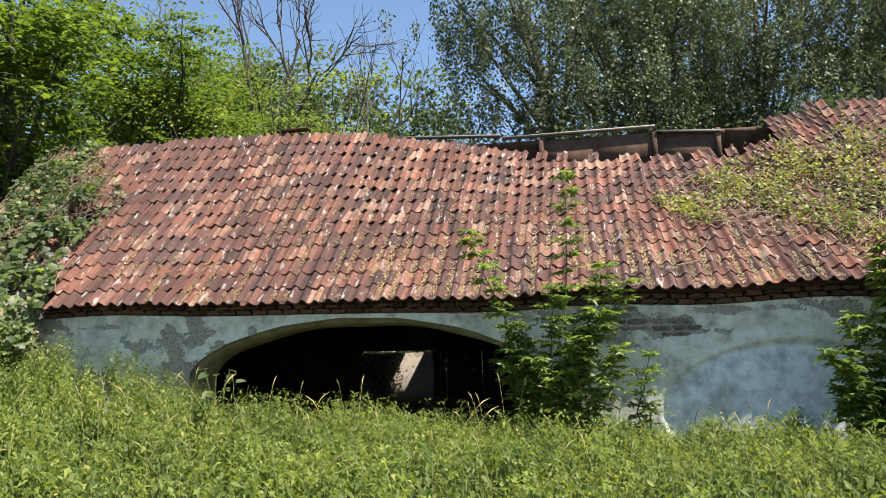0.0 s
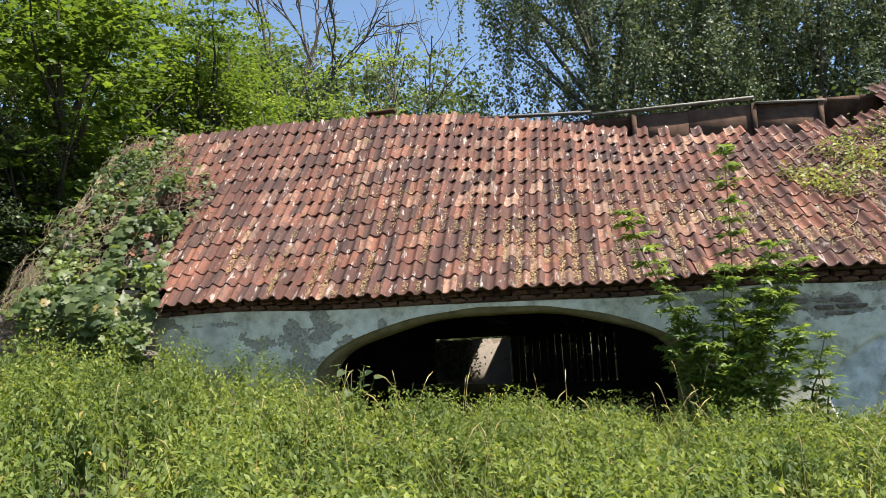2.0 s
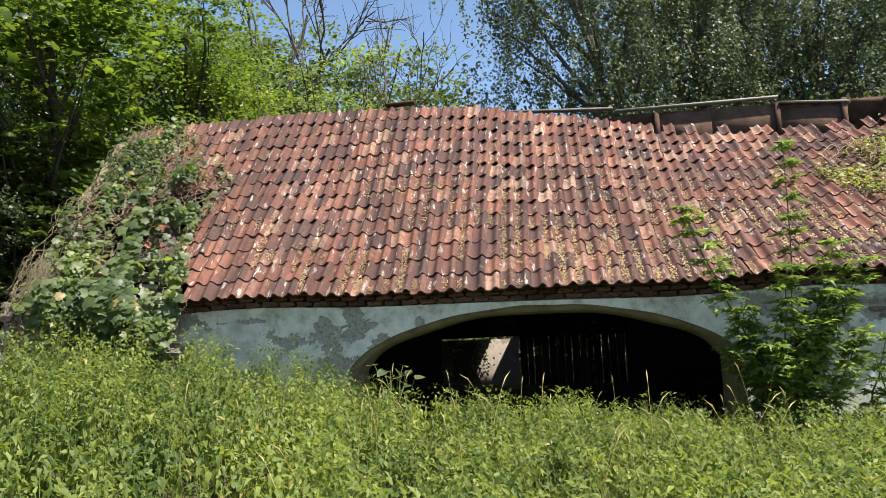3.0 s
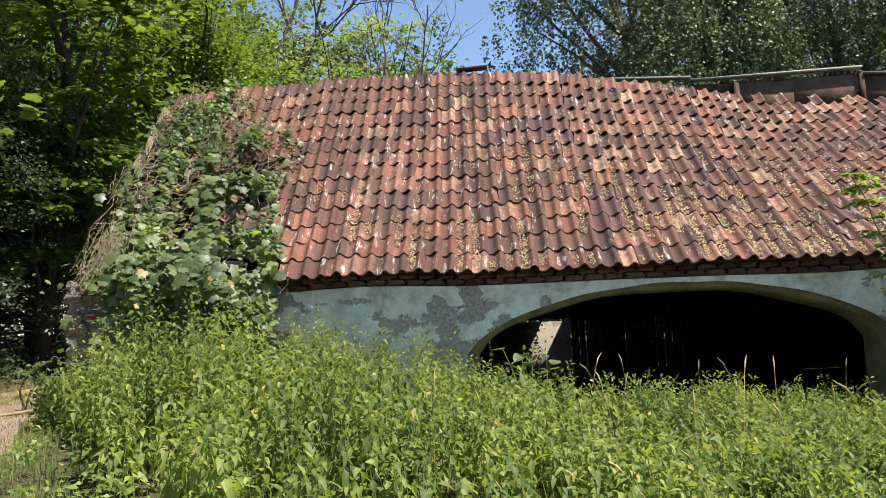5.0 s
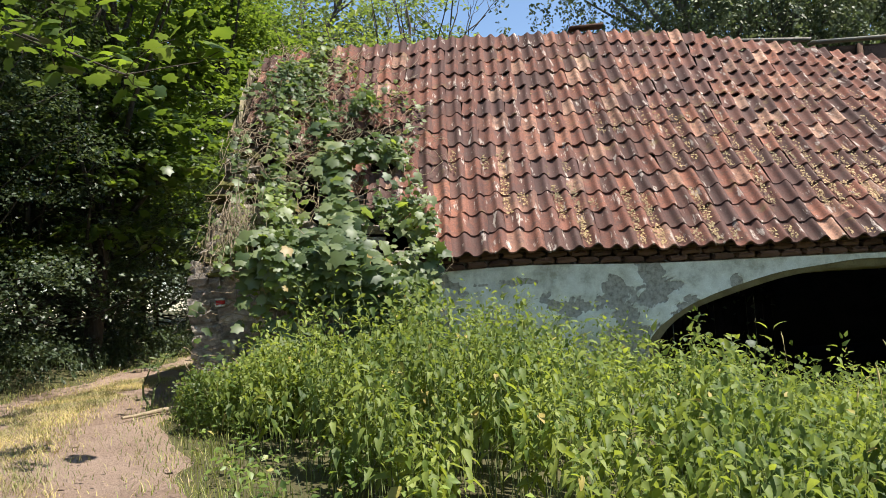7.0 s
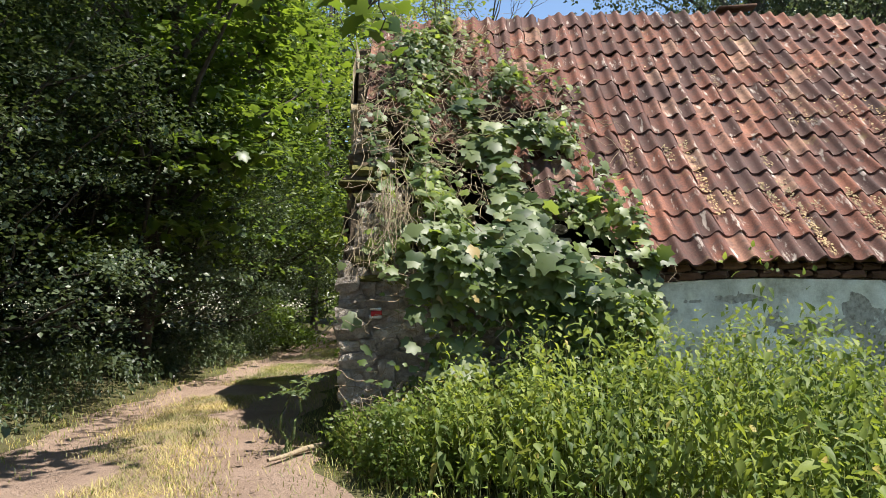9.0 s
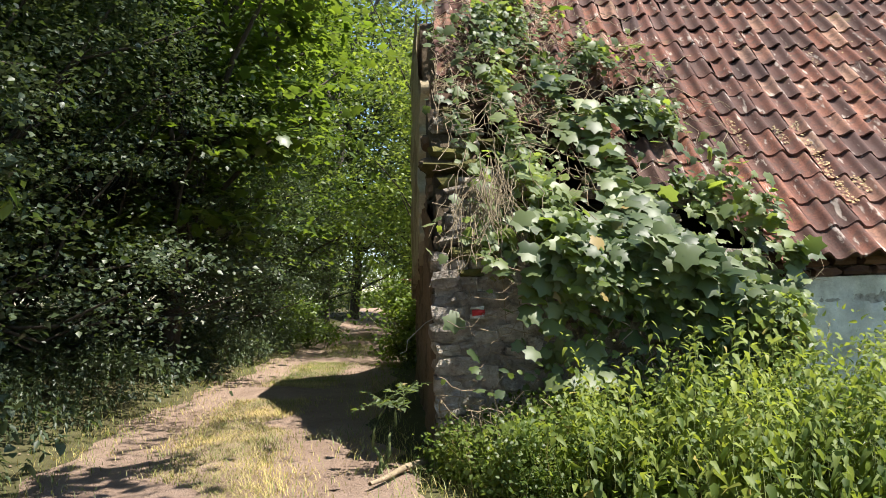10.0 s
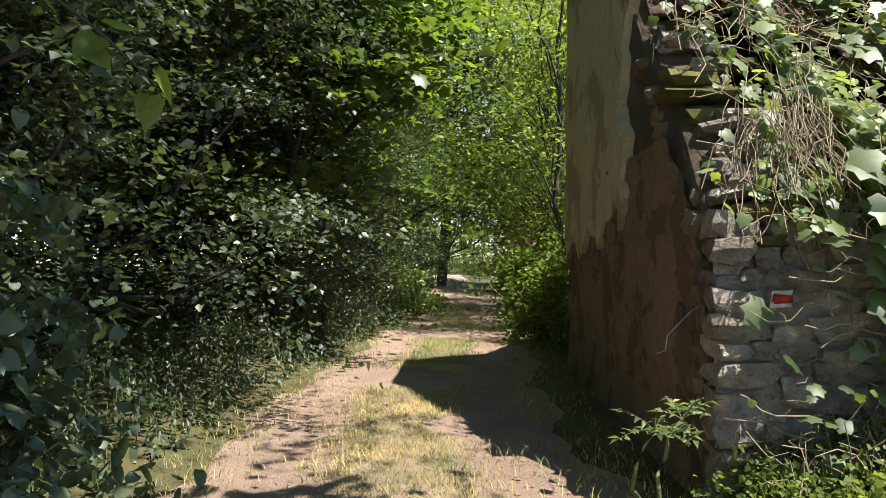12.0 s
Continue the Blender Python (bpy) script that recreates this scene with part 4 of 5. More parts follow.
pat = np.sin(px * 1.9 + py * 1.1) + np.sin(py * 2.3 + 1.0)
ok = (pat > -0.75 - 1.2 * (np.abs(o) > 0.9)) & (py < 30) & (py > 1) & (rng.random(n) < np.interp(py, [3, 8, 15, 30], [0.35, 1, 1, 0.7]))
px, py, o = px[ok], py[ok], o[ok]
pz = ground_z(px, py) + 0.03
h = rng.uniform(0.02, 0.085, len(px)) * np.where(np.abs(o) > 0.9, 1.2, 1.0)
green = (py > 16.5) & (rng.random(len(px)) < 0.85) | (rng.random(len(px)) < np.where(np.abs(o) > 0.9, 0.6, 0.15))
for name, sel, m, lab in (("dry_grass", ~green, STRAW, "straw-coloured dry grass on the middle of the path"), ("path_grass", green, GRASS, "short green grass growing along the path")):
    g = Geo()
    blades(px[sel], py[sel], h[sel], 0.0035, 0.9, g, pz[sel])
    tagged(put(name, g, m), lab, "grass", kind="stuff")
# seed stalks standing above the weeds
n = 110
x, y = rng.uniform(-6, 5, n), rng.uniform(4.5, 9.5, n)
z = ground_z(x, y)
h = rng.uniform(0.6, 1.0, n)
g = Geo()
for a in range(n):
    d = rng.normal(0, 0.12, 2)
    line = [(x[a], y[a], z[a]), (x[a] + d[0] * 0.4, y[a] + d[1] * 0.4, z[a] + h[a] * 0.6), (x[a] + d[0], y[a] + d[1], z[a] + h[a] * 0.88), (x[a] + d[0] * 1.2, y[a] + d[1] * 1.2, z[a] + h[a] * 0.95), (x[a] + d[0] * 1.5, y[a] + d[1] * 1.5, z[a] + h[a])]
    tube(g, line, [0.0022, 0.002, 0.0018, 0.007, 0.001], 4)
tagged(put("grass_stalks", g, STRAW), "pale dry grass stalks with seed heads", "grass", kind="stuff")


# ---------- plants with a shape of their own ----------
def pinnate(leaf_geo, stem_geo, base, d, length, leaflets, size):
    """A feathered leaf: leaflets in pairs along a drooping midrib."""
    d = unit(np.asarray(d, float))
    t = np.linspace(0, 1, 6)[:, None]
    line = np.asarray(base) + d * length * t + np.array([0, 0, -0.35 * length]) * t ** 2
    tube(stem_geo, line, np.linspace(0.003, 0.001, 6), 4)
    side = unit(np.cross(d, (0, 0, 1.0)))
    k = leaflets // 2
    f = np.linspace(0.3, 0.95, k)[:, None]
    pos = np.asarray(base) + d * length * f + np.array([0, 0, -0.35 * length]) * f ** 2
    for s in (-1, 1):
        axis = s * side + 0.5 * d + rng.normal(0, 0.3, (k, 3)) + (0, 0, -0.25)
        leaf_set(leaf_geo, LEAF_LANCE, pos, axis, np.tile([0.3, -0.1, 1.0], (k, 1)) + rng.normal(0, 0.5, (k, 3)), size * rng.uniform(0.6, 1.25, k))
    leaf_set(leaf_geo, LEAF_LANCE, line[-1:], (d + (0, 0, -0.5))[None], np.array([[0, 0, 1.0]]), np.array([size]))


def sapling(name, label, x, y, stems, per_stem, leaf, mat, low=0.15):
    base = tagged(new(name), label, "sapling")
    lg, sg = Geo(), Geo()
    z = float(ground_z(x, y)) - 0.05
    for tx, ty, tz in stems:
        line = wander((x + rng.normal(0, 0.12), y + rng.normal(0, 0.06), z), (tx, ty, tz), 10, 0.03)
        tube(sg, line, np.linspace(0.018, 0.004, 10), 6)
        for k in range(per_stem):
            f = low + (1 - low) * (k + 0.5) / per_stem
            q = f * 9
            i0 = min(int(q), 8)
            p = line[i0] * (1 - (q - i0)) + line[i0 + 1] * (q - i0)
            for s in range(7):
                a = rng.uniform(0, 2 * np.pi)
                d = np.array([np.cos(a), np.sin(a) * 0.8 - 0.15, rng.uniform(0.1, 0.9)])
                pinnate(lg, sg, p, d, rng.uniform(0.10, 0.34) * (1.15 - 0.45 * f), 10, leaf * rng.uniform(0.8, 1.2))
    put("stem", sg, GREEN_STEM, base)
    put("foliage", lg, mat, base)
    return base


sapling("ash_sapling", "slender green ash sapling growing against the barn wall", -0.35, 10.15,
        [(-0.02, 10.2, 3.25), (-1.38, 10.0, 2.5), (0.72, 10.0, 1.75), (-0.75, 9.9, 1.25), (0.35, 9.8, 1.35), (-0.2, 9.9, 1.7), (0.45, 10.1, 2.0), (0.1, 9.8, 1.0), (-0.5, 9.8, 0.8), (0.55, 9.9, 0.9), (-0.9, 10.0, 0.75)], 15, 0.095, ASH)
sapling("elder_bush", "leafy green elder bush against the barn wall", 3.9, 10.1,
        [(3.3, 10.0, 1.25), (3.75, 10.0, 1.9), (4.1, 10.0, 2.5), (3.9, 9.8, 1.2), (3.1, 9.9, 0.35), (4.4, 10.0, 1.9), (4.2, 10.2, 3.0), (3.0, 9.8, 0.8), (4.0, 9.8, 1.5), (3.8, 10.1, 2.1), (4.6, 9.9, 2.6)], 14, 0.12, ASH)
sapling("elder_shoot", "thin young shoot with pale leaves beside the wall", 0.9, 10.3, [(0.95, 10.2, 0.85), (0.75, 10.1, 0.6)], 8, 0.07, ASH)
sapling("corner_weed", "leafy weed at the foot of the corner stones", -10.95, 10.35, [(-11.0, 10.35, 0.80), (-10.78, 10.35, 0.86)], 1, 0.06, VINE, 0.6)


def rosette(name, label, category, x, y, z, n, size, mat, spread=0.5, shape=LEAF_HEART):
    base = tagged(new(name), label, category)
    lg, sg = Geo(), Geo()
    a = rng.uniform(0, 2 * np.pi, n)
    rise = rng.uniform(0.2, 1.0, n)
    tip = np.stack([x + np.cos(a) * spread * rise, y + np.sin(a) * spread * rise, z + rng.uniform(0.2, 0.75, n)], -1)
    for p in tip:
        tube(sg, wander((x, y, z - 0.05), p, 5, 0.02), np.linspace(0.01, 0.005, 5), 5)
    leaf_set(lg, shape, tip, np.stack([np.cos(a), np.sin(a), rng.normal(-0.25, 0.3, n)], -1), np.tile([0, -0.5, 1.0], (n, 1)) + rng.normal(0, 0.25, (n, 3)), size * rng.uniform(0.7, 1.2, n))
    put("stalk", sg, GREEN_STEM, base)
    put("leaves", lg, mat, base)


rosette("burdock", "burdock with large pale green leaves by the arch", "weed", -5.0, 10.35, float(ground_z(-5.0, 10.4)) + 0.2, 14, 0.15, VINE, 0.35)


# ---------- climber over the broken corner ----------
def drape(x, s):
    """A place on the climber's mantle: s 0..1 up the wall, 1..2 up the roof slope. Also the outward direction."""
    wall = s < 1
    yr = 10.6 + np.clip(s - 1, 0, 1) * 3.6
    y = np.where(wall, 10.55 - 0.12 * np.sin(np.clip(s, 0, 1) * np.pi), yr)
    z = np.where(wall, 0.1 + s * 1.65, roof_z(x, yr) + 0.06)
    nrm2 = np.where(wall[:, None], np.array([[0, -1.0, 0.35]]), np.array([[0, -0.72, 0.72]]))
    return np.stack([x, y, z], -1), nrm2


def climber_reach(s):
    """Right-hand end of the climber at height s."""
    return np.interp(s, [0, 0.9, 1.1, 1.4, 1.65, 1.85, 2.0], [-8.2, -7.95, -7.95, -8.3, -8.05, -9.0, -9.3])


climber = tagged(new("climber"), "rampant climber with broad pale leaves over the ruined corner", "climbing plant")
lg, sg = Geo(), Geo()
n = 19000
s = rng.uniform(0, 2.0, n)
x = -10.7 + (climber_reach(s) + 10.7) * rng.random(n)
clump = np.sin(x * 4.3 + 2 * np.sin(s * 5.1)) + np.sin(s * 9.0 + x * 2.0) + 0.6 * np.sin(x * 11 + s * 7)
ok = (clump > -0.1) | (rng.random(n) < 0.13)
ok &= ~((s < 0.72) & (x < -8.7) & (rng.random(n) < 0.66))
ok &= ~((s < 1.0) & (x < -9.85) & (rng.random(n) < 0.88))
ok &= ~((s > 1.0) & (x < -10.1) & (rng.random(n) < 0.6)) & ~((s > 1.2) & (x < -10.2) & (rng.random(n) < 0.45))
ok &= ~((x > HOLE[0] + 0.1) & (x < HOLE[1] - 0.1) & (s > 1.44) & (s < 1.60) & (rng.random(n) < 0.94))
ok &= ~((x < -10.35) & (s < 1.25) & (rng.random(n) < 0.88))
ok &= ~((x < -10.35) & (s > 1.46) & (s < 1.72) & (rng.random(n) < 0.9))
ok &= ~((x > -9.0) & (s > 1.20) & (s < 1.38) & (rng.random(n) < 0.88))
x, s, clump = x[ok], s[ok], clump[ok]
n = len(x)
pos, out = drape(x, s)
pos = pos + out * (np.clip(clump, 0, 2) * 0.11 + np.abs(rng.normal(0.03, 0.08, n)))[:, None]
axis = np.stack([rng.normal(0, 0.8, n), -0.35 + rng.normal(0, 0.4, n), -0.6 + rng.normal(0, 0.45, n)], -1)
size = rng.choice([0.055, 0.075, 0.10, 0.13, 0.17], n, p=[0.34, 0.30, 0.20, 0.11, 0.05]) * np.interp(s, [0, 1, 1.5, 2], [0.85, 1.15, 0.9, 0.75])
up = out + rng.normal(0, 0.5, (n, 3)) + (0.55, -0.2, 0.9)
fresh = (rng.random(n) < np.interp(s, [0, 1, 1.6, 2], [0.25, 0.22, 0.4, 0.5]))
leaf_set(lg, LEAF_PALM, pos[~fresh], axis[~fresh], up[~fresh], size[~fresh])
fg = Geo()
leaf_set(fg, LEAF_PALM, pos[fresh] + out[fresh] * 0.05, axis[fresh], up[fresh], size[fresh] * 0.85)
# broad leaves, turned to the sun, where the climber is strongest
n = 1500
s2 = np.clip(rng.normal(1.02, 0.26, n), 0.4, 1.52)
x2 = np.clip(rng.normal(-9.0, 0.42, n), -9.95, -8.1)
hump = np.sin(x2 * 5.1 + s2 * 3) + np.sin(s2 * 11 + x2 * 2.3)
keep = (hump > -0.3) & ~((x2 > -9.0) & (s2 > 1.20) & (s2 < 1.38)) & ~((x2 > -9.3) & (s2 > 1.42))
x2, s2, hump = x2[keep], s2[keep], hump[keep]
n = len(x2)
pos2, out2 = drape(x2, s2)
pos2 = pos2 + out2 * (0.10 + np.clip(hump, 0, 2) * 0.12 + np.abs(rng.normal(0, 0.05, n)))[:, None]
ax2 = np.stack([rng.normal(0, 0.6, n), -0.6 + rng.normal(0, 0.3, n), -0.55 + rng.normal(0, 0.3, n)], -1)
leaf_set(lg, LEAF_PALM, pos2, ax2, out2 + rng.normal(0, 0.3, (n, 3)) + (0.2, -0.3, 0.7), rng.uniform(0.11, 0.20, n))
put("young_foliage", fg, YOUNG, climber, "bright yellow-green young leaves")
put("foliage", lg, VINE, climber)
for k in range(470):
    s0 = rng.uniform(0.05, 2.0) if k % 3 == 0 else rng.uniform(1.25, 2.0)
    x0 = rng.uniform(-10.5, float(climber_reach(s0)) + 0.1 if k % 2 else -9.3)
    k2 = rng.integers(5, 9)
    turn0 = rng.uniform(0, 2 * np.pi)
    turns = turn0 + np.cumsum(rng.normal(0, 0.5, k2))
    ss = np.clip(s0 + np.cumsum(np.sin(turns) * 0.035), 0, 2)
    xx = x0 + np.cumsum(np.cos(turns) * 0.10)
    p, o = drape(np.clip(xx, -10.6, -7.8), ss)
    tube(sg, p + o * rng.uniform(0.02, 0.16) + rng.normal(0, 0.02, (k2, 3)), rng.uniform(0.0015, 0.0045), 4)
for k in range(130):
    p0 = np.array([-10.15 + rng.normal(0, 0.16), 10.95 + rng.normal(0, 0.12), 2.35 + rng.normal(0, 0.12)])
    tube(sg, wander(p0, p0 + (rng.normal(0, 0.16), -0.25 + rng.normal(0, 0.12), -rng.uniform(0.3, 0.9)), 7, 0.03), 0.003, 4)
put("dry_tangle", sg, STEM, climber, "tangled dry brown stems")

# creeper on the far part of the roof
creeper = tagged(new("roof_creeper"), "yellow-green creeper with dry stems spreading over the roof tiles", "climbing plant")
lg, sg = Geo(), Geo()
n = 9000
a, b = rng.uniform(1.4, 5.9, n), rng.uniform(11.3, 14.9, n)
inside = (b - 11.2) > np.interp(a, [1.4, 2.0, 3.2, 3.9, 6], [1.9, 1.1, 1.15, 0.3, 0.0])
inside &= (b - 11.2) < np.interp(a, [1.4, 2.2, 3.0, 4.5, 6], [2.1, 2.7, 3.2, 3.5, 3.6])
inside &= (np.sin(a * 4 + b * 3) + np.sin(b * 5.3 - a * 2) > -0.7)
a, b = a[inside], b[inside]
n = len(a)
pos = np.stack([a, b, roof_z(a, b) + 0.05 + np.abs(rng.normal(0, 0.13, n)) * np.interp(a, [1.5, 4.5], [0.5, 1.8])], -1)
axis = np.stack([rng.normal(0, 1, n), rng.normal(-0.3, 0.7, n), rng.normal(-0.2, 0.5, n)], -1)
leaf_set(lg, LEAF_OVATE, pos, axis, np.tile([0, -0.5, 1.0], (n, 1)) + rng.normal(0, 0.4, (n, 3)), rng.uniform(0.05, 0.10, n))
put("foliage", lg, CREEPER, creeper)
for k in range(150):
    x0, y0 = rng.uniform(2.0, 5.5), rng.uniform(12.0, 14.4)
    k2 = 7
    xx = x0 + np.cumsum(rng.normal(-0.03, 0.12, k2))
    yy = y0 + np.cumsum(rng.normal(-0.06, 0.1, k2))
    tube(sg, np.stack([xx, yy, roof_z(xx, yy) + 0.07 + 0.08 * rng.random(k2)], -1), rng.uniform(0.003, 0.008), 4)
put("dry_tangle", sg, STEM, creeper, "tangled dry stems")

# litter lying in the hollows of the tiles
n = 22000
c = rng.integers(-39, 22, n)
y = EAVE_Y + np.abs(rng.normal(0, 1.3, n))
x = c * TILE_W + 0.06 + rng.normal(0, 0.03, n)
ok = (np.sin(c * 1.7) + np.sin(c * 0.31 + y * 2.7) + 0.5 * np.sin(y * 9) > np.interp(x, [-7, -5, -1, 3], [1.0, 0.1, -0.4, 0.0])) & (y < 13.6) & (x > -7.8)
x, y = x[ok], y[ok]
n = len(x)
g = Geo()
ax = rng.normal(0, 1, (n, 3)) * (1, 1, 0.15) + (0, 0, 0)
ax[:, 2] += ax[:, 1] * 0.85
leaf_set(g, LEAF_SIMPLE, np.stack([x, y, roof_z(x, y) + 0.018 + 0.014 * rng.random(n)], -1), ax, np.tile([0, -0.65, 0.75], (n, 1)) + rng.normal(0, 0.2, (n, 3)), rng.uniform(0.012, 0.04, n))
tagged(put("leaf_litter", g, LITTER), "dry brown leaf litter lying in the tile hollows", "leaf litter", kind="stuff")


# ---------- trees ----------
rng = np.random.default_rng(11)


def crown(geo, centre, radii, clumps, per_clump, leaf, shape, droop=0.0, clump_r=0.55, hang=0.0, bump=0.10, flat=0.45, boughs=0):
    """Leaves in sprays, the sprays gathered in boughs over an uneven crown, with gaps between the boughs."""
    m = boughs or max(6, clumps // 8)
    d = unit(rng.normal(0, 1, (m, 3)))
    r = rng.uniform(0.2, 1.0, m) ** 0.5 * (1 + 0.18 * np.sin(d[:, 0] * 5 + d[:, 2] * 4) + bump * rng.normal(0, 1, m))
    radii = np.asarray(radii)
    b = np.asarray(centre) + d * r[:, None] * radii
    k = rng.integers(0, m, clumps)
    reach = 0.17 * float(np.mean(radii)) + 0.12
    c = b[k] + rng.normal(0, 1, (clumps, 3)) * reach * (1, 1, 0.55)
    c[:, 2] = np.maximum(c[:, 2], 0.25)
    n = clumps * per_clump
    off = rng.normal(0, 1, (n, 3)) * clump_r * np.repeat(rng.uniform(0.5, 1.25, clumps), per_clump)[:, None]
    off[:, 2] *= flat
    face = np.repeat(d[k], per_clump, axis=0)
    off[:, 2] -= 0.35 * np.sum(off[:, :2] * face[:, :2], axis=1)
    if hang:
        off[:, :2] *= 0.22
        off[:, 2] = -np.abs(rng.normal(0, 1, n)) * hang
    pos = np.repeat(c, per_clump, axis=0) + off
    pos[:, 2] = np.maximum(pos[:, 2], 0.05)
    axis = rng.normal(0, 1, (n, 3))
    axis[:, 2] = axis[:, 2] * min(0.5, flat * 1.3) - droop
    up = rng.normal(0, 0.45 if flat > 0.3 else 0.28, (n, 3)) + (0, 0, 1) + 0.5 * face
    leaf_set(geo, shape, pos, axis, up, leaf * rng.uniform(0.6, 1.3, n))
    return c


def tree(name, label, x, y, height, radii, trunk_r, leaf_mat, bark, clumps, per, leaf, shape=LEAF_SIMPLE, droop=0.2, crown_low=0.25, hang=0.0, clump_r=0.55, lean=(0, 0), category="tree", limbs=30, bump=0.10, group="", flat=0.45, boughs=0):
    base = tagged(new(name), label, category, group)
    base.location = (x, y, float(ground_z(x, y)))
    g = Geo()
    top = (lean[0] + rng.normal(0, 0.3), lean[1] + rng.normal(0, 0.3), height * 0.92)
    line = wander((0, 0, -0.2), top, 9, 0.12)
    tube(g, line, np.linspace(trunk_r, trunk_r * 0.15, 9), 8)
    cz = height * (1 + crown_low) / 2
    cg = Geo()
    cs = crown(cg, (lean[0] * 0.6, lean[1] * 0.6, cz), (radii[0], radii[1], height * (1 - crown_low) / 2), clumps, per, leaf, shape, droop, clump_r, hang, bump, flat, boughs)
    for c in cs[:: max(1, len(cs) // limbs)]:
        k = min(7, max(1, int((c[2] / height) * 6)))
        tube(g, wander(line[k], c, 6, 0.1), np.linspace(trunk_r * 0.34, 0.012, 6), 5)
    put("trunk", g, bark, base, smooth=True)
    put("crown", cg, leaf_mat, base)
    return base


# maples beside and behind the gable
tree("maple_tree", "leafy bright green maple beside the barn gable", -15.2, 17.6, 10.5, (2.6, 2.6), 0.2, MAPLE, BARK, 230, 32, 0.19, LEAF_PALM, flat=0.14, clump_r=0.42, boughs=44, crown_low=0.2, lean=(0.8, -0.6))
big = tree("maple_tree", "tall sunlit maple behind the path", -17.6, 21.5, 14.5, (3.6, 3.6), 0.28, MAPLE, BARK, 360, 72, 0.165, LEAF_SIMPLE, flat=0.18, clump_r=0.52, boughs=64, crown_low=0.08, group="tall maples")
for x, y, r, k in ((-22.0, 24.5, 70, 1.05), (-21.0, 16.5, 130, 0.95), (-15.9, 28.0, 220, 1.0), (-20.0, 31.0, 300, 1.1), (-10.0, 44.0, 20, 0.75), (-17.2, 34.0, 60, 1.05)):
    copy_thing(big, pose(x, y, 0.4, 0, 0, r) @ Matrix.Diagonal((k, k, k, 1)))
young = tree("young_maple", "slender sunlit young tree beside the path", -10.3, 21.5, 8.2, (1.5, 1.5), 0.07, YOUNG, BARK, 150, 40, 0.125, LEAF_OVATE, flat=0.25, boughs=24, crown_low=0.05, group="young trees by the path")
for x, y, r, k in ((-9.4, 24.5, 80, 1.15), (-10.6, 28.0, 200, 1.2), (-9.8, 33.5, 20, 1.25), (-10.2, 40.0, 260, 1.4), (-9.6, 30.0, 140, 1.45), (-16.4, 42.0, 100, 1.4)):
    copy_thing(young, pose(x, y, 0.0, 0, 0, r) @ Matrix.Diagonal((k, k, k, 1)))
far = tree("lime_tree", "distant pale green tree", -19.5, 47.0, 21.0, (4.2, 4.2), 0.3, FAR_LEAF, BARK, 340, 30, 0.36, LEAF_SIMPLE, crown_low=0.05, clump_r=0.8, boughs=60, group="distant trees")
for x, y, r, k in ((-22, 52, 40, 1.1), (-30, 46, 90, 1.0), (-10.5, 52, 150, 1.0), (-36, 36, 200, 1.0), (-30, 26, 20, 0.95), (-25, 66, 30, 1.1), (0, 62, 80, 0.75), (10, 58, 120, 0.9), (18, 48, 170, 1.0), (-17.5, 102, 170, 0.9), (-25, 99, 250, 1.0), (-9, 103, 10, 1.0), (-34, 90, 60, 1.1), (-28, 12, 220, 0.8), (-27, 3, 300, 0.8), (-15.4, 46.5, 130, 0.98), (-11.4, 58, 110, 0.58), (-20.5, 66, 10, 0.7)):
    copy_thing(far, pose(x, y, -0.3, 0, 0, r) @ Matrix.Diagonal((k, k, k, 1)))
oak = tree("oak_tree", "tall spreading oak shading the path", -16.5, 10.4, 14.0, (5.4, 5.2), 0.3, OAK, BARK, 420, 40, 0.15, LEAF_OVATE, boughs=70, crown_low=0.47, lean=(5.4, 0), limbs=8, group="oaks over the path")
copy_thing(oak, pose(-16.8, 4.0, 0.3, 0, 0, 15))
# hedge of shrubs along the far side of the path
hedge = [tree("hazel_shrub", "dense dark green shrub overhanging the path", x, y, h, (r, r * 1.15), 0.08, SHADE_LEAF, BARK, 370, 78, 0.072, LEAF_SIMPLE, boughs=54, crown_low=-0.1, lean=(0.5, 0), category="shrub", clump_r=0.30, flat=0.3, bump=0.16, group="shrubs of the hedge")
         for x, y, h, r in ((-15.7, 10.4, 6.5, 1.75), (-15.9, 13.6, 8.0, 1.9))]
for k, (x, y, r, s) in enumerate(((-15.9, 7.2, 40, 0.85), (-16.0, 16.8, 15, 1.0), (-15.9, 19.6, -25, 0.95), (-15.8, 22.6, 10, 0.9), (-15.9, 26.0, -10, 1.0), (-16.2, 30.5, 20, 1.1), (-16.8, 36.0, 35, 1.2), (-18.6, 9.0, 60, 1.15), (-18.8, 12.5, -50, 1.2), (-18.8, 16.0, 90, 1.15), (-19.0, 20.0, 30, 1.1), (-19.4, 24.5, 150, 1.1), (-20.0, 29.0, 80, 1.15))):
    copy_thing(hedge[k % 2], pose(x, y, float(ground_z(x, y)), 0, 0, r) @ Matrix.Diagonal((s, s, s, 1)))
tree("bramble_bush", "leafy bush with broad leaves close beside the path", -14.35, 9.2, 2.3, (0.65, 0.9), 0.02, SHADE_LEAF, GREEN_STEM, 110, 46, 0.08, LEAF_HEART, 0.8, -0.1, category="shrub", clump_r=0.2)
tree("fern_clump", "bright green bush at the foot of the hedge", -14.1, 24.6, 1.9, (0.6, 0.6), 0.02, MAPLE, GREEN_STEM, 60, 30, 0.12, LEAF_LANCE, 0.2, -0.1, category="shrub", clump_r=0.2)
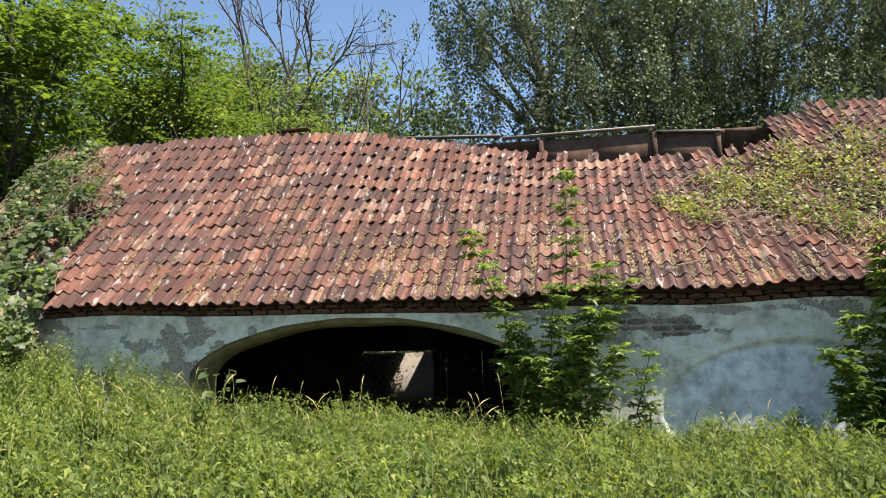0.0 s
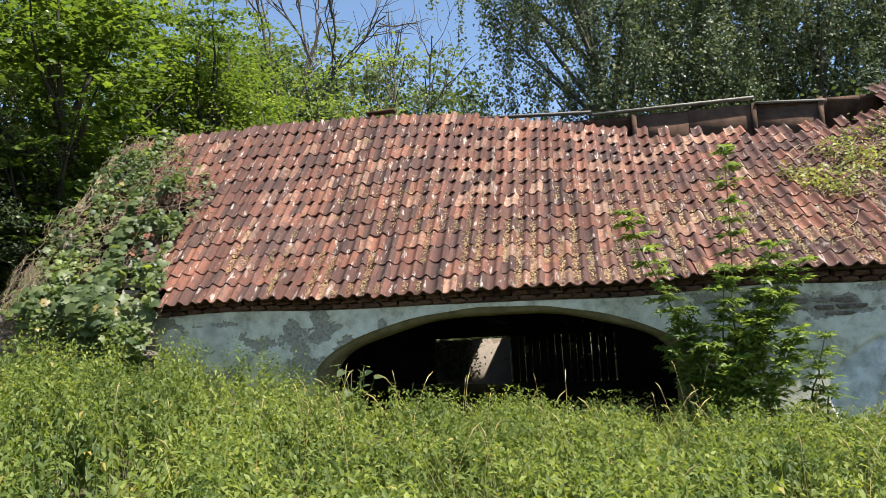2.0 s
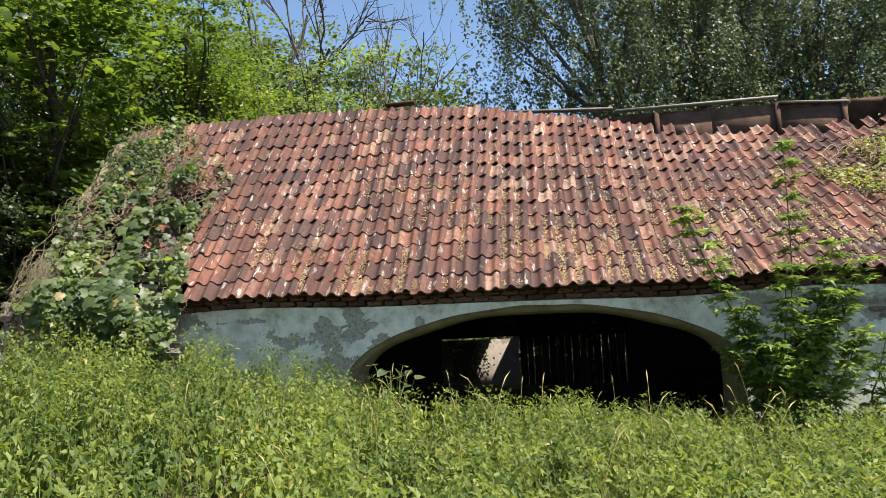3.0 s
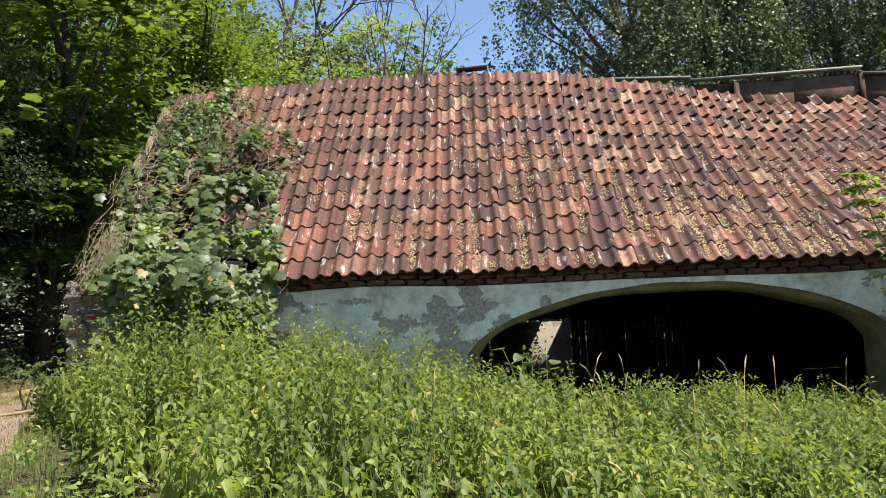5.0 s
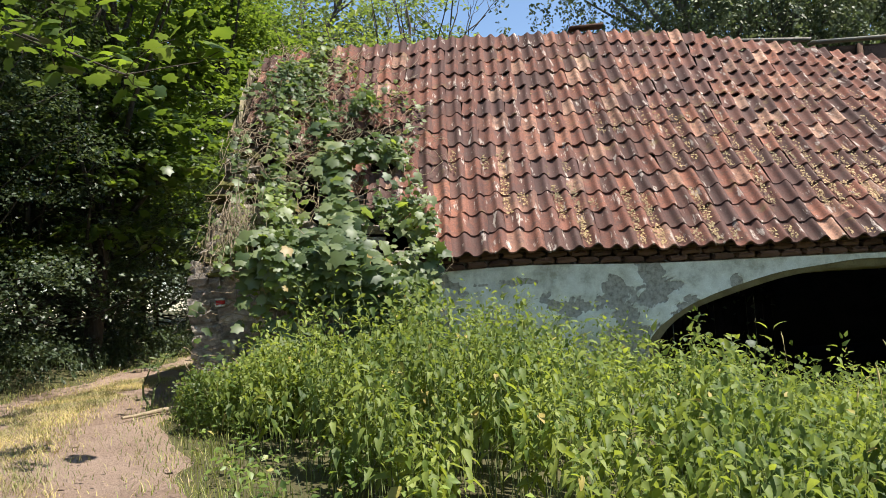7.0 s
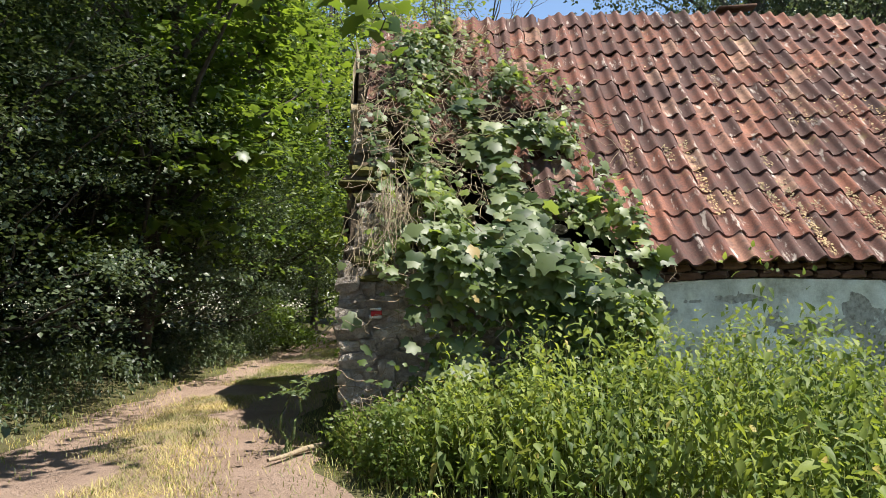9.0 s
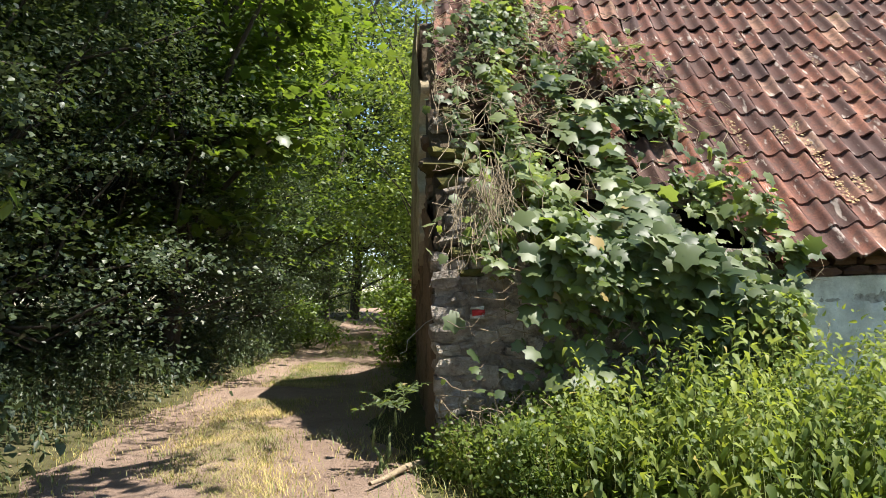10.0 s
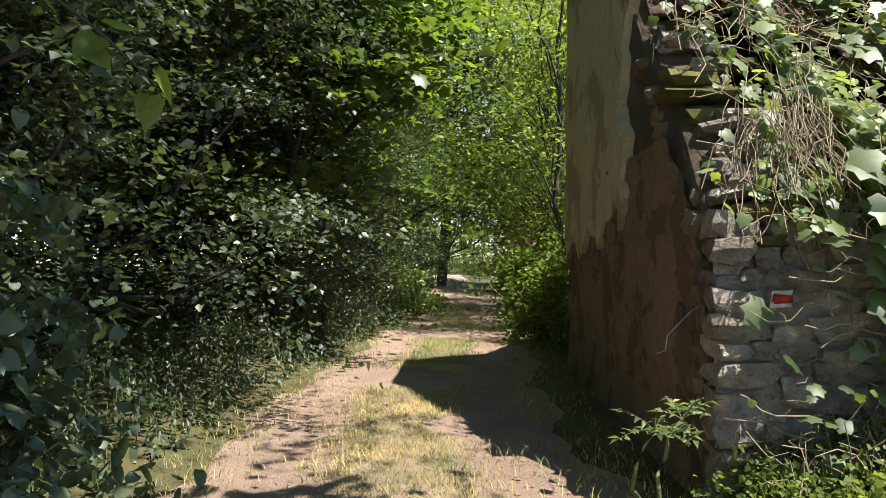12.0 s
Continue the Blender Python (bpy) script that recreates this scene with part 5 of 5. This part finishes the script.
for x, y, h in ((-11.0, 19.8, 1.6), (-10.9, 22.6, 1.9), (-11.2, 27.5, 1.8), (-12.0, 45.0, 3.0), (-16.6, 44.0, 2.6), (-17.0, 58.0, 3.6), (-14.0, 64.0, 4.0), (-19.0, 78.0, 4.5)):
    bush = tree("wayside_bush", "leafy green bush at the edge of the path", x, y, h, (0.65, 0.9), 0.02, MAPLE, GREEN_STEM, 80, 34, 0.095, LEAF_SIMPLE, 0.2, -0.1, category="shrub", clump_r=0.22)
for x, y, r in ((-12.0, 76.0, 20), (-15.2, 84.0, 80), (-18.6, 86.0, 140), (-22.0, 84.0, 200), (-9.0, 74.0, 300), (-14.5, 92.0, 0), (-17.5, 95.0, 40), (-21.0, 92.0, 80), (-10.8, 92.0, 120)):
    copy_thing(bush, pose(x, y, -0.2, 0, 0, r) @ Matrix.Diagonal((2.6, 2.2, 1.2, 1)))
for x, y, r in ((-21.0, 6.0, 20), (-21.6, 9.4, 70), (-21.8, 12.8, 130), (-21.6, 16.4, 190), (-21.2, 20.0, 250), (-20.8, 24.0, 310), (-20.0, 2.5, 40)):
    copy_thing(bush, pose(x, y, 0.0, 0, 0, r) @ Matrix.Diagonal((3.4, 2.8, 0.9, 1)))
tree("rose_bush", "bush with pink flowers far along the path", -11.3, 34.0, 2.0, (0.8, 0.8), 0.02, ROSE, GREEN_STEM, 50, 26, 0.10, LEAF_OVATE, 0.2, 0.1, category="shrub", clump_r=0.2)
# overhanging maple branch above the path
branch = tagged(new("maple_branch"), "leafy maple bough hanging over the path", "branch")
lg, sg = Geo(), Geo()
main = wander((-14.9, 8.6, 5.2), (-10.0, 7.7, 2.95), 12, 0.05)
tube(sg, main, np.linspace(0.035, 0.006, 12), 6)
pp = []
for k in range(46):
    q = main[rng.integers(4, 12)]
    e = q + rng.normal(0, 0.32, 3) * (1.0, 1.0, 0.6)
    tube(sg, wander(q, e, 4, 0.03), 0.004, 4)
    pp += [e + rng.normal(0, 0.08, 3) for _ in range(7)]
pp = np.array(pp)
n = len(pp)
leaf_set(lg, LEAF_PALM, pp, rng.normal(0, 1, (n, 3)) * (1, 1, 0.4) + (0, 0, -0.3), rng.normal(0, 0.3, (n, 3)) + (0, 0, 1), rng.uniform(0.09, 0.17, n))
# an unseen bough above it, added to dapple the path with shade
limb = wander((-14.9, 8.7, 5.6), (-9.9, 9.0, 5.8), 12, 0.06)
tube(sg, limb, np.linspace(0.05, 0.01, 12), 6)
for c in crown(lg, (-11.0, 9.1, 5.75), (1.1, 1.8, 0.55), 24, 15, 0.15, LEAF_PALM, clump_r=0.24, flat=0.25):
    tube(sg, wander(limb[rng.integers(6, 12)], c, 4, 0.04), 0.006, 4)
put("wood", sg, BARK, branch)
put("leaves", lg, MAPLE, branch)
# birches behind the barn
birch = tree("birch_tree", "tall weeping birch behind the barn roof", 0.5, 25.2, 17.5, (4.6, 4.0), 0.30, BIRCH, BIRCH_BARK, 860, 62, 0.108, LEAF_SIMPLE, 0.8, 0.22, 0.62, boughs=76, lean=(-1.6, 0), limbs=22, group="birches behind the barn")
for x, y, r, k in ((2.6, 27.5, 100, 1.0), (6.4, 26.0, 250, 0.95), (9.8, 25.5, 200, 0.97), (14.0, 27.0, 290, 1.05), (5.0, 33.0, 40, 1.0)):
    copy_thing(birch, pose(x, y, -0.5, 0, 0, r) @ Matrix.Diagonal((k, k, k, 1)))
low = tree("lilac_bush", "dark green bush behind the barn", 3.0, 21.5, 7.2, (2.3, 1.6), 0.08, SHADE_LEAF, BARK, 260, 50, 0.15, LEAF_SIMPLE, crown_low=-0.1, category="shrub", group="bushes behind the barn")
for x, y, r, k in ((-1.0, 22.0, 50, 0.9), (7.0, 21.0, 120, 1.05), (11.0, 20.0, 200, 1.15), (-4.0, 23.0, 90, 0.72)):
    copy_thing(low, pose(x, y, -0.5, 0, 0, r) @ Matrix.Diagonal((k, k, k, 1)))


def dead_tree(x, y, height, fork, girth):
    base = tagged(new("dead_tree"), "bare grey dead tree behind the barn", "tree")
    base.location = (x, y, float(ground_z(x, y)))
    def grow(g, p, d, length, r, depth):
        q = np.asarray(p) + np.asarray(d) * length
        tube(g, wander(p, q, 6, length * 0.03), np.linspace(r, r * 0.62, 6), 6 if depth < 2 else 4)
        if depth < 4:
            for _ in range(fork):
                limb = Geo() if depth == 0 else g
                nd = unit(np.asarray(d) + rng.normal(0, 0.30 + 0.07 * depth, 3) + (0, 0, 0.22))
                f = rng.uniform(0.5 if depth else 0.75, 1.0)
                grow(limb, np.asarray(p) * (1 - f) + q * f, nd, length * rng.uniform(0.45, 0.68), r * 0.56, depth + 1)
                if depth == 0:
                    put("limb", limb, DEAD_WOOD, base, smooth=True)

    stem = Geo()
    grow(stem, (0, 0, -0.2), unit(np.array([0.03, 0, 1.0])), height * 0.48, girth, 0)
    put("trunk", stem, DEAD_WOOD, base, smooth=True)
    return base


rng = np.random.default_rng(5)
dead_tree(-15.4, 37.0, 25.0, 4, 0.18)
dead_tree(-9.9, 33.0, 19.0, 3, 0.13)

# yellow-green herbs crowding the foot of the corner
n = 900
x, y = rng.uniform(-10.75, -8.1, n), rng.uniform(9.2, 10.6, n)
gap, side = path_gap(x, y)
ok = (gap > 1.55) & (side > 0)
x, y = x[ok], y[ok]
h = rng.uniform(0.3, 0.8, len(x)) * np.interp(x, [-10.7, -10, -8.1], [0.45, 0.85, 1.35])
k = rng.integers(0, len(x), 42000)
f = rng.uniform(0.15, 1.0, len(k))
fx, fy = x[k] + rng.normal(0, 0.06, len(k)), y[k] + rng.normal(0, 0.06, len(k))
herb = tagged(new("herb_thicket"), "yellow-green herbs with fine leaves under the climber", "weeds", kind="stuff")
g = Geo()
leaf_set(g, LEAF_SIMPLE, np.stack([fx, fy, ground_z(fx, fy) + h[k] * f], -1), rng.normal(0, 1, (len(k), 3)), rng.normal(0, 0.6, (len(k), 3)) + (0.4, -0.3, 0.8), rng.uniform(0.015, 0.055, len(k)))
put("leaves", g, YOUNG, herb)
g = Geo()
blades(x, y, h, 0.003, 0.3, g)
put("stems", g, STRAW, herb)
g = Geo()
for k in range(240):
    a, b = rng.uniform(-10.45, -8.3), rng.uniform(9.9, 10.55)
    z0 = float(ground_z(a, b)) + rng.uniform(0.0, 0.45)
    tube(g, wander((a, b, z0), (a + rng.normal(0, 0.16), b + rng.normal(0, 0.1), z0 + rng.uniform(0.05, 0.35)), 6, 0.04), rng.uniform(0.0015, 0.004), 4)
put("dry_stems", g, STEM, herb, "dry brown stems")
# leafy twig reaching in beside the path
twig = tagged(new("hazel_twig"), "hazel twig with large pale leaves hanging beside the path", "branch")
lg, sg = Geo(), Geo()
line = wander((-13.75, 8.75, 2.85), (-12.62, 8.4, 1.98), 8, 0.03)
tube(sg, line, np.linspace(0.008, 0.003, 8), 5)
pos = np.repeat(line[2:], 3, axis=0) + rng.normal(0, 0.03, (18, 3))
leaf_set(lg, LEAF_HEART, pos, np.stack([rng.normal(0.4, 0.6, 18), rng.normal(-0.2, 0.5, 18), rng.normal(-0.5, 0.3, 18)], -1), rng.normal(0, 0.4, (18, 3)) + (0.3, -0.4, 0.8), rng.uniform(0.06, 0.11, 18))
put("wood", sg, BARK, twig)
put("leaves", lg, YOUNG, twig)
# ivy hanging beside the pale pier
ivy = tagged(new("hanging_ivy"), "dark ivy trailing over the rear wall of the barn", "climbing plant")
g = Geo()
n = 900
leaf_set(g, LEAF_SIMPLE, np.stack([-4.85 + rng.normal(0, 0.28, n), np.full(n, 19.1) - 0.1 * rng.random(n), rng.uniform(-0.1, 0.85, n)], -1), rng.normal(0, 1, (n, 3)), rng.normal(0, 0.5, (n, 3)) + (0, -1, 0.3), rng.uniform(0.04, 0.09, n))
put("leaves", g, SHADE_LEAF, ivy)

# fallen bough at the foot of the corner
fallen = tagged(new("fallen_bough"), "bleached fallen bough lying beside the path", "branch")
g = Geo()
line = wander((-11.08, 9.85, 0.0), (-10.74, 10.58, 0.0), 7, 0.03)
line[:, 2] = ground_z(line[:, 0], line[:, 1]) + 0.055
tube(g, line, np.linspace(0.014, 0.03, 7), 7)
put("wood", g, STEM, fallen, smooth=True)
twig = tagged(new("dead_twig"), "thin dead twig sticking out of the gable wall", "twig")
g = Geo()
tube(g, [(-10.55, 10.95, 1.33), (-10.72, 10.85, 1.25), (-10.86, 10.8, 1.12), (-10.87, 10.8, 1.04), (-10.92, 10.8, 1.02)], np.linspace(0.005, 0.003, 5), 5)
put("wood", g, TIMBER_GREY, twig)

# pebbles on the path
g = Geo()
n = 2600
t = rng.uniform(60, len(cx) * 0.72, n).astype(int)
o = rng.normal(0, 0.75, n)
px, py = cx[t] + nrm[t, 0] * o, cy[t] + nrm[t, 1] * o
r = rng.uniform(0.006, 0.02, n) * (1 + 1.2 * (rng.random(n) < 0.05))
sv = np.array([(1, 0, 0), (0, 1, 0), (-1, 0, 0), (0, -1, 0), (0, 0, 0.7), (0, 0, -0.5)], float)
sf = np.array([(0, 1, 4), (1, 2, 4), (2, 3, 4), (3, 0, 4)])
v = np.stack([px, py, ground_z(px, py) + 0.012], -1)[:, None, :] + r[:, None, None] * sv[None] * rng.uniform(0.6, 1.4, (n, 6, 1))
g.add(v.reshape(-1, 3), ((np.arange(n) * 6)[:, None, None] + sf[None]).reshape(-1, 3))
tagged(put("pebbles", g, DIRT), "small pale pebbles lying on the path", "pebbles", kind="stuff")

# ---------- single near roof tiles ----------
for m in tile_jobs:
    ob = new("tile", tile_mesh)
    ob.parent = roof
    ob.matrix_basis = m
